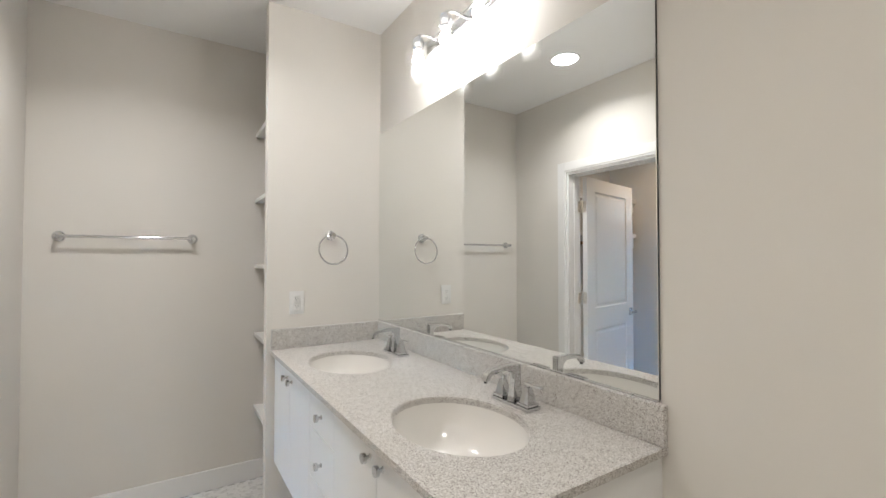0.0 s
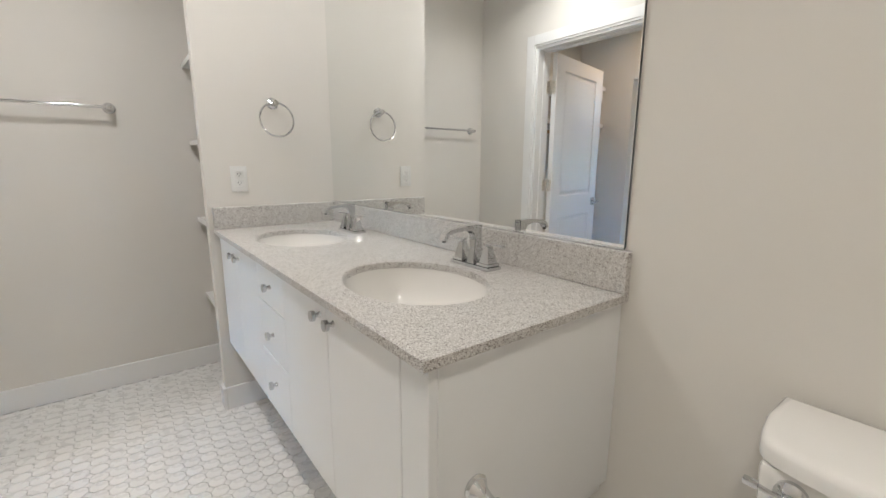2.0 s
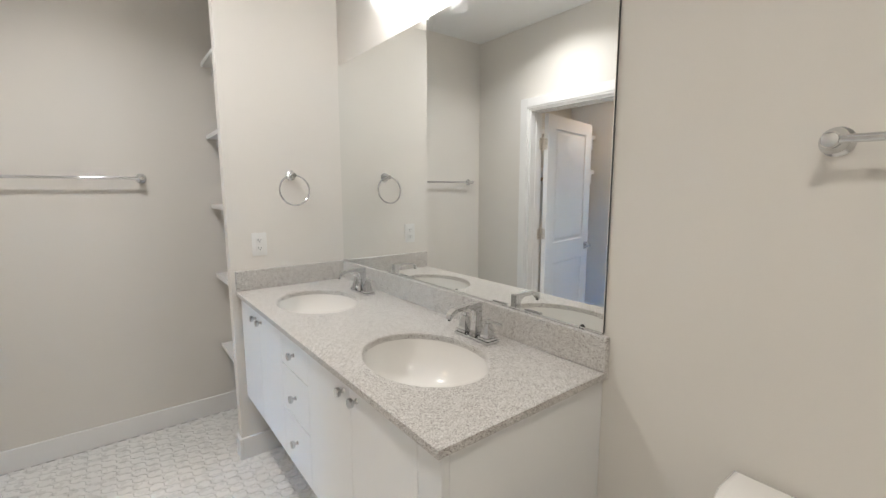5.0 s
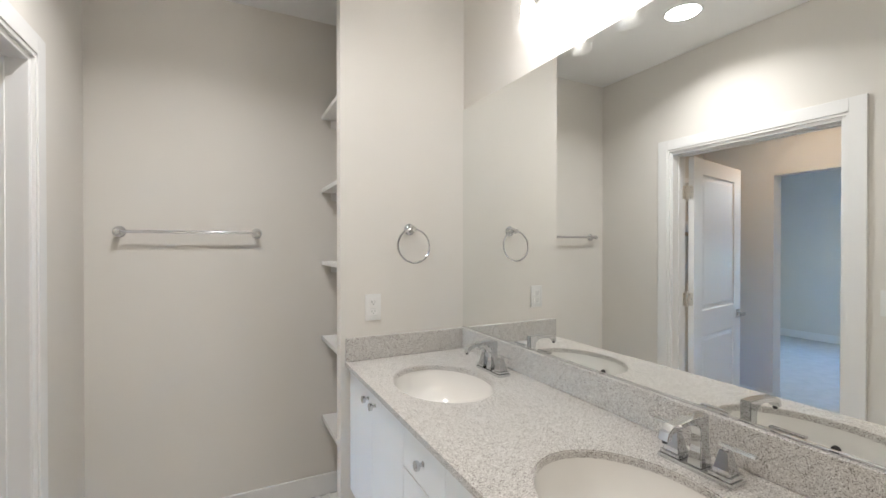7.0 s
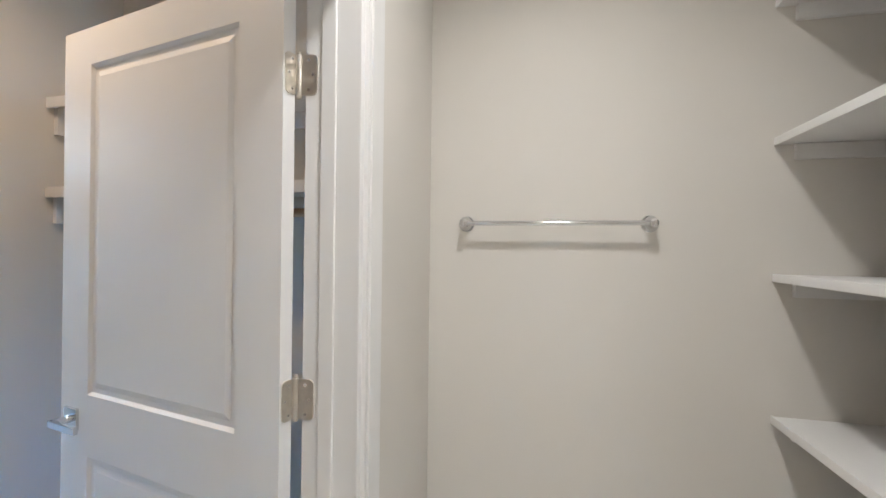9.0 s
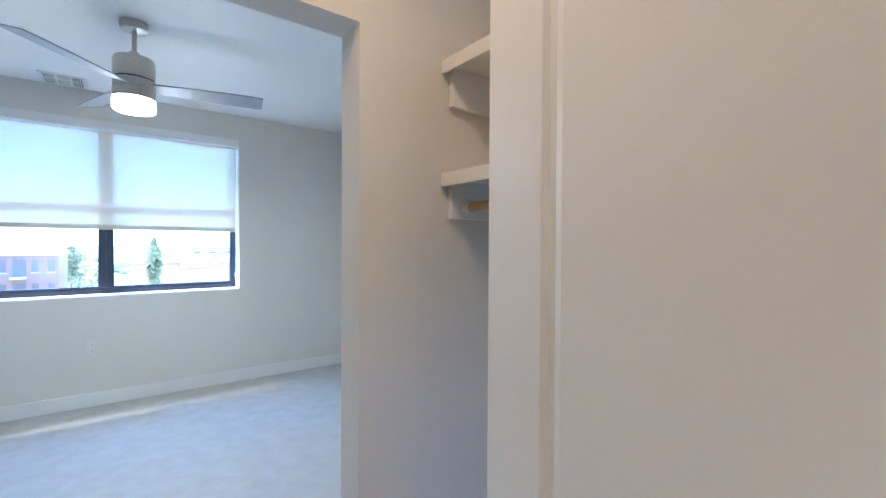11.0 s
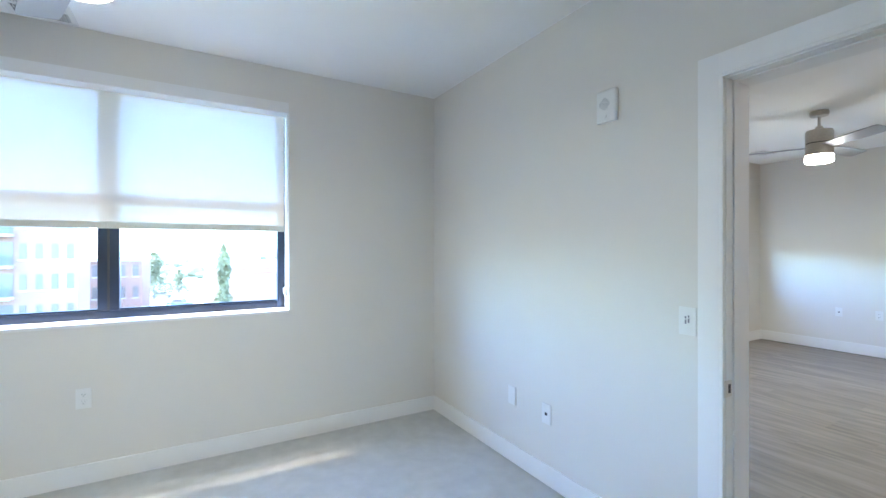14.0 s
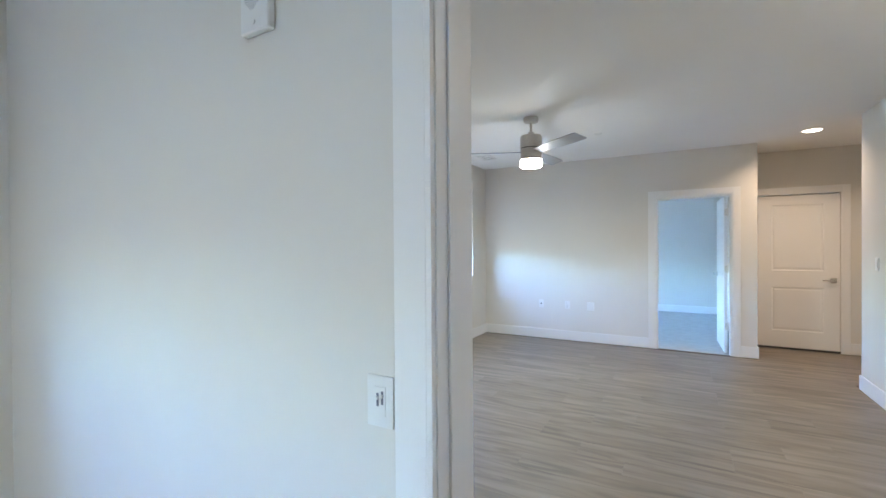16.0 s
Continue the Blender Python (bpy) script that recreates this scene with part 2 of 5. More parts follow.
def link(name, bm, material, smooth=True):
    me = bpy.data.meshes.new(name)
    bm.to_mesh(me)
    bm.free()
    me.materials.append(material)
    if smooth:
        for p in me.polygons:
            p.use_smooth = True
        me.set_sharp_from_angle(angle=radians(35))
    return new(name, me)


def part(name, bm, material, parent, label="", smooth=True):
    ob = link(name, bm, material, smooth)
    ob.parent = parent
    if label:
        tagged(ob, label)
    return ob


def thing(name, at, label, category, group="", kind="", rz=0):
    ob = new(name)
    ob.matrix_world = pose(*at, 0, 0, rz)
    ob.empty_display_size = 0.1
    return tagged(ob, label, category, group, kind)


def solid(name, bm, material, label, category="", kind="structure", smooth=False):
    return tagged(link(name, bm, material, smooth), label, category, "", kind)


def wall(name, axis, p0, p1, a0, a1, z0, z1, label, holes=(), material=None):
    """A wall between p0 and p1 on its axis, from a0 to a1 along it, with openings (a, b, low, high) through it."""
    ca = sorted({a0, a1, *[h[0] for h in holes], *[h[1] for h in holes]})
    cz = sorted({z0, z1, *[h[2] for h in holes], *[h[3] for h in holes]})
    full = lambda i, k: 0 <= i < len(ca) - 1 and 0 <= k < len(cz) - 1 and not any(
        h[0] <= (ca[i] + ca[i + 1]) / 2 <= h[1] and h[2] <= (cz[k] + cz[k + 1]) / 2 <= h[3] for h in holes)
    bm = bmesh.new()

    def quad(*pts):
        vs = [bm.verts.new((p, a, z) if axis == "x" else (a, p, z)) for p, a, z in pts]
        bm.faces.new(vs)
    for i in range(len(ca) - 1):
        for k in range(len(cz) - 1):
            if not full(i, k):
                continue
            a, b, lo, hi = ca[i], ca[i + 1], cz[k], cz[k + 1]
            quad((p0, a, lo), (p0, b, lo), (p0, b, hi), (p0, a, hi))
            quad((p1, a, lo), (p1, b, lo), (p1, b, hi), (p1, a, hi))
            if not full(i - 1, k):
                quad((p0, a, lo), (p1, a, lo), (p1, a, hi), (p0, a, hi))
            if not full(i + 1, k):
                quad((p0, b, lo), (p1, b, lo), (p1, b, hi), (p0, b, hi))
            if not full(i, k - 1):
                quad((p0, a, lo), (p1, a, lo), (p1, b, lo), (p0, b, lo))
            if not full(i, k + 1):
                quad((p0, a, hi), (p1, a, hi), (p1, b, hi), (p0, b, hi))
    bmesh.ops.remove_doubles(bm, verts=bm.verts[:], dist=1e-5)
    bmesh.ops.recalc_face_normals(bm, faces=bm.faces[:])
    return solid(name, bm, material or M_WALL, label, "wall")


# ---- large structure ----
H = 2.63
X_E, X_W1, X_W0 = 0.0, -1.610, -1.740          # bathroom: mirror wall, door wall and its closet face
X_C1, X_C0 = -3.20, -3.32                      # closet's far wall and its bedroom face
Y_T = 0.605                                    # towel-bar wall
X_WIN, X_OUT = -6.695, -6.99                   # window wall
Y_N0, Y_N1 = 1.787, 1.957                      # bedroom wall to the living room
Y_L0, Y_L1 = 7.42, 7.54                        # far wall of the living room
DOOR_A = (-0.875, 0.030, 0.0, 2.008)          # bathroom door
OPEN_A = (-0.80, 0.185, 0.0, 2.0)              # plain opening to the bedroom
WIN = (-1.490, 0.608, 0.911, 2.392)
DOOR_B = (-4.405, -3.50, 0.0, 2.03)
# Unseen opening, made oversized to let more daylight into the second bedroom.
SWIN = (7.75, 10.85, 0.45, 2.45)
LWIN = (4.85, 6.93, 0.94, 2.38)
DOOR_C = (-4.220, -3.373, 0.0, 2.02)

wall("wall_bath_mirror", "x", X_E, 0.14, -3.2, 0.80, 0, H, "greige painted wall behind the vanity and toilet")
wall("wall_bath_towel", "y", Y_T, Y_T + 0.13, X_W1, X_E, 0, H, "greige painted bathroom wall with a towel bar")
wall("wall_bath_wing", "y", 0.0, 0.065, -0.605, X_E, 0, H, "greige short wall at the vanity's end")
wall("wall_bath_door", "x", X_W0, X_W1, -3.2, Y_T + 0.13, 0, H, "greige bathroom wall with a cased doorway", [DOOR_A])
wall("wall_bath_south", "y", -3.32, -3.2, X_W0, 0.14, 0, H, "plain greige bathroom end wall")
wall("wall_closet_north", "y", 0.80, 0.92, X_C1, X_W0 - 0.002, 0, H, "greige closet back wall behind the shelves")
wall("wall_closet_south", "y", -1.62, -1.50, X_C1, X_W0 - 0.002, 0, H, "plain greige closet end wall")
wall("wall_closet_bedroom", "x", X_C0, X_C1, -2.6, Y_N0, 0, H, "greige wall with a plain opening to the bedroom", [OPEN_A])
wall("wall_bedroom_south", "y", -2.72, -2.6, X_WIN, X_C1, 0, H, "plain greige bedroom wall")
wall("wall_window", "x", X_OUT, X_WIN, -2.72, 11.2, 0, H, "greige outer wall with large windows", [WIN, LWIN, SWIN])
wall("wall_bedroom_living", "y", Y_N0, Y_N1, X_WIN, -2.30, 0, H, "greige wall with a cased doorway to the living room", [DOOR_B])
wall("wall_living_far", "y", Y_L0, Y_L1, X_WIN, -3.112, 0, H, "greige living room wall with an open bedroom door", [DOOR_C])
wall("wall_entry_side", "x", -3.235, -3.112, Y_L1, 11.08, 0, H, "greige return wall beside the entry door")
wall("wall_entry", "y", 8.178, 8.30, -3.112, -1.0, 0, H, "beige entry wall around the white door", [(-3.02, -2.157, 0, 2.05)])
wall("wall_kitchen_side", "x", -2.42, -2.30, Y_N1, 6.52, 0, H, "greige wall end beside the entry hall")
wall("wall_hall_return", "y", 6.40, 6.52, -2.30, -1.0, 0, H, "plain greige hall wall")
# Added backing, out of sight, against a light leak over the entry door.
wall("wall_entry_light_block", "y", 8.50, 8.62, -3.235, -1.0, 0, H, "unseen wall added behind the entry door to block light")
wall("wall_hall_end", "x", -1.0, -0.88, 6.40, 8.30, 0, H, "plain greige hall end wall")
wall("wall_second_bedroom_far", "y", 11.08, 11.2, X_WIN, -3.112, 0, H, "pale second bedroom wall in daylight")


def slab(name, x0, x1, y0, y1, z0, z1, material, label, category):
    return solid(name, bm_box(x0, x1, y0, y1, z0, z1), material, label, category)


slab("ceiling_bath", X_W0, 0.14, -3.32, 0.92, H, H + 0.05, M_CEIL, "smooth white bathroom ceiling", "ceiling")
slab("ceiling_closet", X_C0, X_W0, -2.72, Y_N1, H, H + 0.05, M_CEIL, "smooth white closet ceiling", "ceiling")
slab("ceiling_bedroom", X_OUT, X_C0, -2.72, Y_N1, H, H + 0.05, M_CEIL, "smooth white bedroom ceiling", "ceiling")
slab("ceiling_living", X_OUT, -0.88, Y_N1, 11.2, H, H + 0.05, M_CEIL, "smooth white living room ceiling", "ceiling")
# Unseen cover that stops daylight leaking in above the ceilings.
slab("roof", -7.0, 0.3, -3.4, 11.3, H + 0.06, H + 0.3, M_CEIL, "unseen slab added over the flat to block sun and sky", "roof")
slab("floor_closet", X_C0, X_W0 + 0.03, -2.72, Y_N0 + 0.06, -0.10, 0.0, M_CARPET, "pale carpet of the closet passage", "floor")
slab("floor_second_bedroom", X_WIN, -3.236, Y_L0 + 0.06, 11.2, -0.10, 0.0, M_CARPET, "pale carpet of the second bedroom", "floor")

# carpet with a slightly uneven pile
_bm = bmesh.new()
_nx, _ny = 60, 80
_g = [[_bm.verts.new((X_WIN + (X_C0 - X_WIN) * i / _nx, -2.6 + (Y_N0 + 0.06 + 2.6) * j / _ny,
                      0.002 * noise.noise((i * 0.9, j * 0.9, 3.0)))) for j in range(_ny + 1)] for i in range(_nx + 1)]
for i in range(_nx):
    for j in range(_ny):
        _bm.faces.new((_g[i][j], _g[i + 1][j], _g[i + 1][j + 1], _g[i][j + 1]))
solid("floor_bedroom", _bm, M_CARPET, "pale cut-pile bedroom carpet", "floor", smooth=True)
slab("floor_slab", -6.99, 0.14, -3.32, 11.2, -0.35, -0.12, M_GROUT, "concrete slab below the floors", "floor")


def baseboard(x0, x1, y0, y1, h=0.115):
    solid("baseboard", bm_box(x0, x1, y0, y1, 0.001, h, 0.004), M_TRIM, "white painted baseboard", "baseboard")


BT = 0.014
baseboard(X_W1, 0.0, Y_T - BT, Y_T)
baseboard(-0.605 - BT, -0.605, -BT, 0.065)
baseboard(-0.605, 0.0, -BT, 0.0)
baseboard(-BT, 0.0, -3.2, -BT)
baseboard(X_W1, X_W1 + BT, 0.112, Y_T - BT)
baseboard(X_W1, X_W1 + BT, -3.2, -0.97)
baseboard(X_W1 + BT, -BT, -3.2, -3.2 + BT)
baseboard(X_C1, X_W0 - 0.01, 0.80 - BT, 0.80)
baseboard(X_C1, X_C1 + BT, 0.185, 0.80 - BT)
baseboard(X_C1, X_C1 + BT, -1.50, -0.80)
baseboard(X_WIN, X_WIN + BT, -2.6, Y_N0)
baseboard(X_WIN + BT, -4.487, Y_N0 - BT, Y_N0)
baseboard(X_C0 - BT, X_C0, 0.185, Y_N0 - BT)
baseboard(X_C0 - BT, X_C0, -2.6, -0.80)
baseboard(X_WIN, X_WIN + BT, Y_N1, Y_L0 - BT, 0.14)
baseboard(X_WIN, -4.31, Y_L0 - BT, Y_L0, 0.14)
baseboard(-3.28, -3.112, Y_L0 - BT, Y_L0, 0.14)
baseboard(-3.112, -3.112 + BT, Y_L0 - BT, 8.178, 0.14)
baseboard(-2.06, -1.0, 8.178 - BT, 8.178, 0.14)
baseboard(-2.42 - BT, -2.42, Y_N1, 6.52 + BT, 0.14)
baseboard(-2.42, -1.0, 6.52, 6.52 + BT, 0.14)
baseboard(X_WIN + BT, -4.45, Y_N1, Y_N1 + BT, 0.14)
baseboard(X_WIN, -3.24, 11.08 - BT, 11.08, 0.14)


def casing(name, axis, face, sign, a0, a1, top, w=0.092, label="white painted stepped door casing", bead=0.0120):
    """Casing round a doorway on the wall face, made of two legs and a head, each with a raised outer band."""
    root = thing(name, (0, 0, 0), label, "door casing", kind="structure")

    def rect(nm, a, b, lo, hi, bands):
        bm = bmesh.new()
        for (p, q, r, s, d) in bands:
            f0, f1 = sorted((face, face + sign * d))
            if axis == "x":
                bm_box(f0, f1, p, q, r, s, 0.001, bm, 1)
            else:
                bm_box(p, q, f0, f1, r, s, 0.001, bm, 1)
        part(nm, bm, M_TRIM, root)
    for lo, hi, outer in ((a0 - w, a0, -1), (a1, a1 + w, 1)):
        e = lo if outer < 0 else hi
        b0, b1 = sorted((e, e - outer * 0.022))
        i = hi if outer < 0 else lo
        c0, c1 = sorted((i, i + outer * 0.014))
        m0, m1 = (b1, c0) if outer < 0 else (c1, b0)
        rect("casing_leg", lo, hi, 0, top + w, [(min(b0, m0), max(b1, m1), 0.0, top + w, 0.0165), (c0, c1, 0.0, top, bead)])
    rect("casing_head", a0, a1, top, top + w,
         [(a0 - 0.0138, a1 + 0.0138, top + 0.0142, top + w, 0.0165), (a0 - 0.0138, a1 + 0.0138, top, top + 0.014, bead)])
    return root


def jambs(name, axis, p0, p1, a0, a1, top, stop, t=0.018):
    """Lining of a doorway with its stop."""
    root = thing(name, (0, 0, 0), "white painted door jamb with stop", "door jamb", kind="structure")

    def put(nm, a, b, lo, hi, q0=None, q1=None):
        q0, q1 = (p0 - 0.002, p1 + 0.002) if q0 is None else (q0, q1)
        bm = bm_box(q0, q1, a, b, lo, hi, 0.0015, None, 1) if axis == "x" else bm_box(a, b, q0, q1, lo, hi, 0.0015, None, 1)
        part(nm, bm, M_TRIM, root)
    put("jamb_side", a0 - 0.002, a0 + t, 0.0, top)
    put("jamb_side", a1 - t, a1 + 0.002, 0.0, top)
    put("jamb_head", a0 + t, a1 - t, top - t, top + 0.002)
    s0, s1 = stop
    put("jamb_stop", a0 + t, a0 + t + 0.007, 0.0, top - t, s0, s1)
    put("jamb_stop", a1 - t - 0.007, a1 - t, 0.0, top - t, s0, s1)
    put("jamb_stop", a0 + t + 0.007, a1 - t - 0.007, top - t - 0.007, top - t, s0, s1)


casing("casing_bath", "x", X_W1, 1, DOOR_A[0], DOOR_A[1], DOOR_A[3], 0.08)
casing("casing_bath_closet", "x", X_W0, -1, DOOR_A[0], DOOR_A[1], DOOR_A[3])
jambs("jamb_bath", "x", X_W0, X_W1, DOOR_A[0], DOOR_A[1], DOOR_A[3], (X_W1 - 0.09, X_W1 - 0.055))
casing("casing_bedroom", "y", Y_N0 - 0.0025, -1, DOOR_B[0] + 0.014, DOOR_B[1] - 0.014, DOOR_B[3] - 0.014, 0.094, "white painted flat door casing", 0.0163)
casing("casing_living", "y", Y_N1, 1, DOOR_B[0], DOOR_B[1], DOOR_B[3])
jambs("jamb_bedroom", "y", Y_N0, Y_N1, DOOR_B[0], DOOR_B[1], DOOR_B[3], (Y_N0 + 0.045, Y_N0 + 0.08))
casing("casing_second_bedroom", "y", Y_L0, -1, DOOR_C[0], DOOR_C[1], DOOR_C[3])
jambs("jamb_second_bedroom", "y", Y_L0, Y_L1, DOOR_C[0], DOOR_C[1], DOOR_C[3], (Y_L0 + 0.03, Y_L0 + 0.065))
casing("casing_entry", "y", 8.178, -1, -3.02, -2.157, 2.05)


# ---- doors ----
def nested_panel(bm, x0, x1, z0, z1, y_face, y_in, y_flat):
    """A moulded panel on one face: a step down, a slope and a flat field."""
    loops = []
    for d, y in ((0.0, y_face), (0.008, y_in), (0.022, y_in), (0.038, y_flat)):
        loops.append([bm.verts.new(c) for c in ((x0 + d, y, z0 + d), (x1 - d, y, z0 + d), (x1 - d, y, z1 - d), (x0 + d, y, z1 - d))])
    for a, b in zip(loops, loops[1:]):
        for i in range(4):
            bm.faces.new((a[i], a[(i + 1) % 4], b[(i + 1) % 4], b[i]))
    bm.faces.new(loops[-1])


def panel_door(name, at, rz, w, h, label, rows, lever_z, mirror=1, hinges=(0.28, 1.03, 1.75), lever=True, stile=0.118):
    """A two-panel moulded door; the hinge pin is its origin, the leaf runs along its x."""
    door = thing(name, at, label, "door", kind="structure", rz=rz)
    y0, y1 = (0.006, 0.041) if mirror > 0 else (-0.041, -0.006)
    bm = bmesh.new()
    x0, x1 = 0.006, w
    xs = [x0, x0 + stile, x1 - stile, x1]
    zs = [0.008] + [z for r in rows for z in r] + [h]
    full = lambda i, k: 0 <= i < 3 and 0 <= k < len(zs) - 1 and not (i == 1 and k % 2)

    def quad(*pts):
        bm.faces.new([bm.verts.new(c) for c in pts])
    for i in range(3):
        for k in range(len(zs) - 1):
            if not full(i, k):
                continue
            a, b, lo, hi = xs[i], xs[i + 1], zs[k], zs[k + 1]
            for y in (y0, y1):
                quad((a, y, lo), (b, y, lo), (b, y, hi), (a, y, hi))
            for near, c in ((full(i - 1, k), a), (full(i + 1, k), b)):
                if not near:
                    quad((c, y0, lo), (c, y1, lo), (c, y1, hi), (c, y0, hi))
            for near, c in ((full(i, k - 1), lo), (full(i, k + 1), hi)):
                if not near:
                    quad((a, y0, c), (b, y0, c), (b, y1, c), (a, y1, c))
    bmesh.ops.remove_doubles(bm, verts=bm.verts[:], dist=1e-5)
    bmesh.ops.recalc_face_normals(bm, faces=bm.faces[:])
    part("leaf", bm, M_DOOR, door)
    for lo, hi in rows:
        bm = bmesh.new()
        nested_panel(bm, x0 + stile, x1 - stile, lo, hi, y0, y0 + 0.008, y0 + 0.0035)
        nested_panel(bm, x0 + stile, x1 - stile, lo, hi, y1, y1 - 0.008, y1 - 0.0035)
        bmesh.ops.recalc_face_normals(bm, faces=bm.faces[:])
        part("door_panel", bm, M_DOOR, door, smooth=False)
    for z in hinges:
        bm = bm_lathe([(0, -0.052), (0.0045, -0.051), (0.0075, -0.046), (0.0075, -0.017), (0.0068, -0.0165), (0.0068, -0.0155), (0.0075, -0.015), (0.0075, 0.015), (0.0068, 0.0155), (0.0068, 0.0165), (0.0075, 0.017), (0.0075, 0.045), (0.005, 0.0465), (0.0062, 0.050), (0.0045, 0.054), (0, 0.055)], 18, (0, 0, z))
        s = mirror
        bm_plate("x", *sorted((0.002 * s, 0.037 * s)), z - 0.045, z + 0.045, 0.0032, 0.0062, 0.012, bm)
        hg = part("hinge", bm, M_NICKEL, door, "satin nickel butt hinge")
        bm = bmesh.new()
        for dz, dy in ((-0.033, 0.018), (0, 0.028), (0.033, 0.018)):
            bm_lathe([(0.0, -0.0012), (0.0035, -0.0012), (0.0035, 0.0004), (0, 0.0006)], 10, (0.003, dy * s, z + dz), "x", bm)
        part("hinge_screw", bm, M_CHROME, hg)
    if lever:
        lx = x1 - 0.062
        for yf, s in ((y0, -1), (y1, 1)):
            a, b = sorted((yf, yf + s * 0.008))
            part("rose", bm_box(lx - 0.032, lx + 0.032, a, b, lever_z - 0.032, lever_z + 0.032, 0.002), M_CHROME, door, "square chrome rose")
            bm = bm_lathe([(0.011, 0.0), (0.011, 0.045)], 16, (lx, yf + s * 0.006, lever_z), "y", None) if s > 0 else \
                bm_lathe([(0.011, 0.0), (0.011, -0.045)], 16, (lx, yf + s * 0.006, lever_z), "y", None)
            a, b = sorted((yf + s * 0.043, yf + s * 0.055))
            bm_box(lx - 0.118, lx + 0.013, a, b, lever_z - 0.010, lever_z + 0.010, 0.003, bm)
            part("lever", bm, M_CHROME, door, "chrome lever handle")
        part("latch_plate", bm_box(x1 - 0.0005, x1 + 0.0012, (y0 + y1) / 2 - 0.012, (y0 + y1) / 2 + 0.012, lever_z - 0.028, lever_z + 0.028, 0.0005), M_NICKEL, door)
    return door


ROWS = ((0.20, 0.765), (0.94, 1.882))
panel_door("door_bath", (-1.757, 0.010, 0.0), 169.0, 0.865, 1.988, "white two-panel door standing open into the closet", ROWS, 0.862, stile=0.135)
# the jamb halves of its hinges
for z in (0.28, 1.03, 1.75):
    hp = tagged(link("hinge_plate", bm_plate("y", -1.755, -1.712, z - 0.045, z + 0.045, 0.0085, 0.0118), M_NICKEL), "satin nickel hinge plate on the jamb", "hinge plate", "door hinge plates")
    for dz, dx in ((-0.033, -1.732), (0, -1.722), (0.033, -1.732)):
        part("screw", bm_lathe([(0, 0.0), (0.0035, 0.0), (0.0035, -0.0012), (0, -0.0014)], 10, (dx, 0.0085, z + dz), "y"), M_CHROME, hp)
panel_door("door_entry", (-3.016, 8.186, 0.0), 0, 0.855, 2.035, "closed white two-panel entry door", ((0.244, 0.821), (1.045, 1.915)), 0.926, mirror=1, stile=0.155)
# Near-black strip drawn for the dark gap under the entry door.
part("under_door_shade", bm_box(-3.02, -2.157, 8.166, 8.25, 0.001, 0.024, 0.002), M_SLOT, bpy.data.objects["door_entry"]).matrix_parent_inverse = bpy.data.objects["door_entry"].matrix_world.inverted()
panel_door("door_second_bedroom", (-3.400, 7.548, 0.0), 92, 0.80, 2.01, "white two-panel door open into the second bedroom", ((0.20, 0.80), (0.97, 1.86)), 0.975, mirror=1, hinges=(0.347, 1.08, 1.81))
sp = tagged(link("strike_plate", bm_box(-4.3875, -4.3835, 1.770, 1.820, 0.79, 0.852, 0.001), M_NICKEL), "satin nickel strike plate on the jamb", "strike plate")
part("strike_hole", bm_box(-4.385, -4.3826, 1.794, 1.810, 0.804, 0.838), M_SLOT, sp)


# ---- windows and blinds ----
def big_window(name, y0, y1, z0, z1, mull):
    root = thing(name, (0, 0, 0), "large dark-framed window in a white reveal", "window", kind="structure")
    xa, xb = -6.925, -6.865
    f = 0.05
    for n_, a, b, lo, hi in (("window_frame", y0, y0 + f, z0 + 0.012, z1), ("window_frame", y1 - f, y1, z0 + 0.012, z1),
                             ("window_frame", y0 + f, y1 - f, z0 + 0.012, z0 + 0.062), ("window_frame", y0 + f, y1 - f, z1 - f, z1)):
        part(n_, bm_box(xa, xb, a, b, lo, hi, 0.003), M_FRAME, root)
    part("mullion", bm_box(xa - 0.002, xb + 0.003, mull - 0.055, mull + 0.055, z0 + 0.062, z1 - f, 0.004), M_FRAME, root)
    # Dark strip on the mullion in place of a shaded groove.
    part("mullion_groove", bm_box(xb + 0.002, xb + 0.0045, mull - 0.006, mull + 0.006, z0 + 0.062, z1 - f), M_SLOT, root)
    for a, b in ((y0 + f, mull - 0.055), (mull + 0.055, y1 - f)):
        part("transom", bm_box(xa + 0.005, xb - 0.008, a, b, 1.637, 1.70, 0.003), M_FRAME, root)
        for lo, hi in ((z0 + 0.062, 1.637), (1.70, z1 - f)):
            g = part("pane", bm_box(-6.898, -6.892, a, b, lo, hi), M_PANE, root)
            g.visible_shadow = False
        part("glazing_bead", bm_box(-6.889, -6.875, a, b, z0 + 0.062, z0 + 0.074, 0.002), M_FRAME, root)
    part("window_sill", bm_box(-6.863, -6.690, y0 - 0.0, y1 + 0.0, z0 - 0.006, z0 + 0.012, 0.003), M_TRIM, root, "white window sill")
    # latch on the jamb
    bm = bm_box(-6.765, -6.73, y1 - 0.022, y1 - 0.004, z0 + 0.105, z0 + 0.125, 0.003)
    bm_box(-6.762, -6.745, y1 - 0.03, y1 - 0.004, z0 + 0.125, z0 + 0.165, 0.003, bm)
    part("chain_holder", bm, M_PLASTIC, root, "white plastic chain holder")


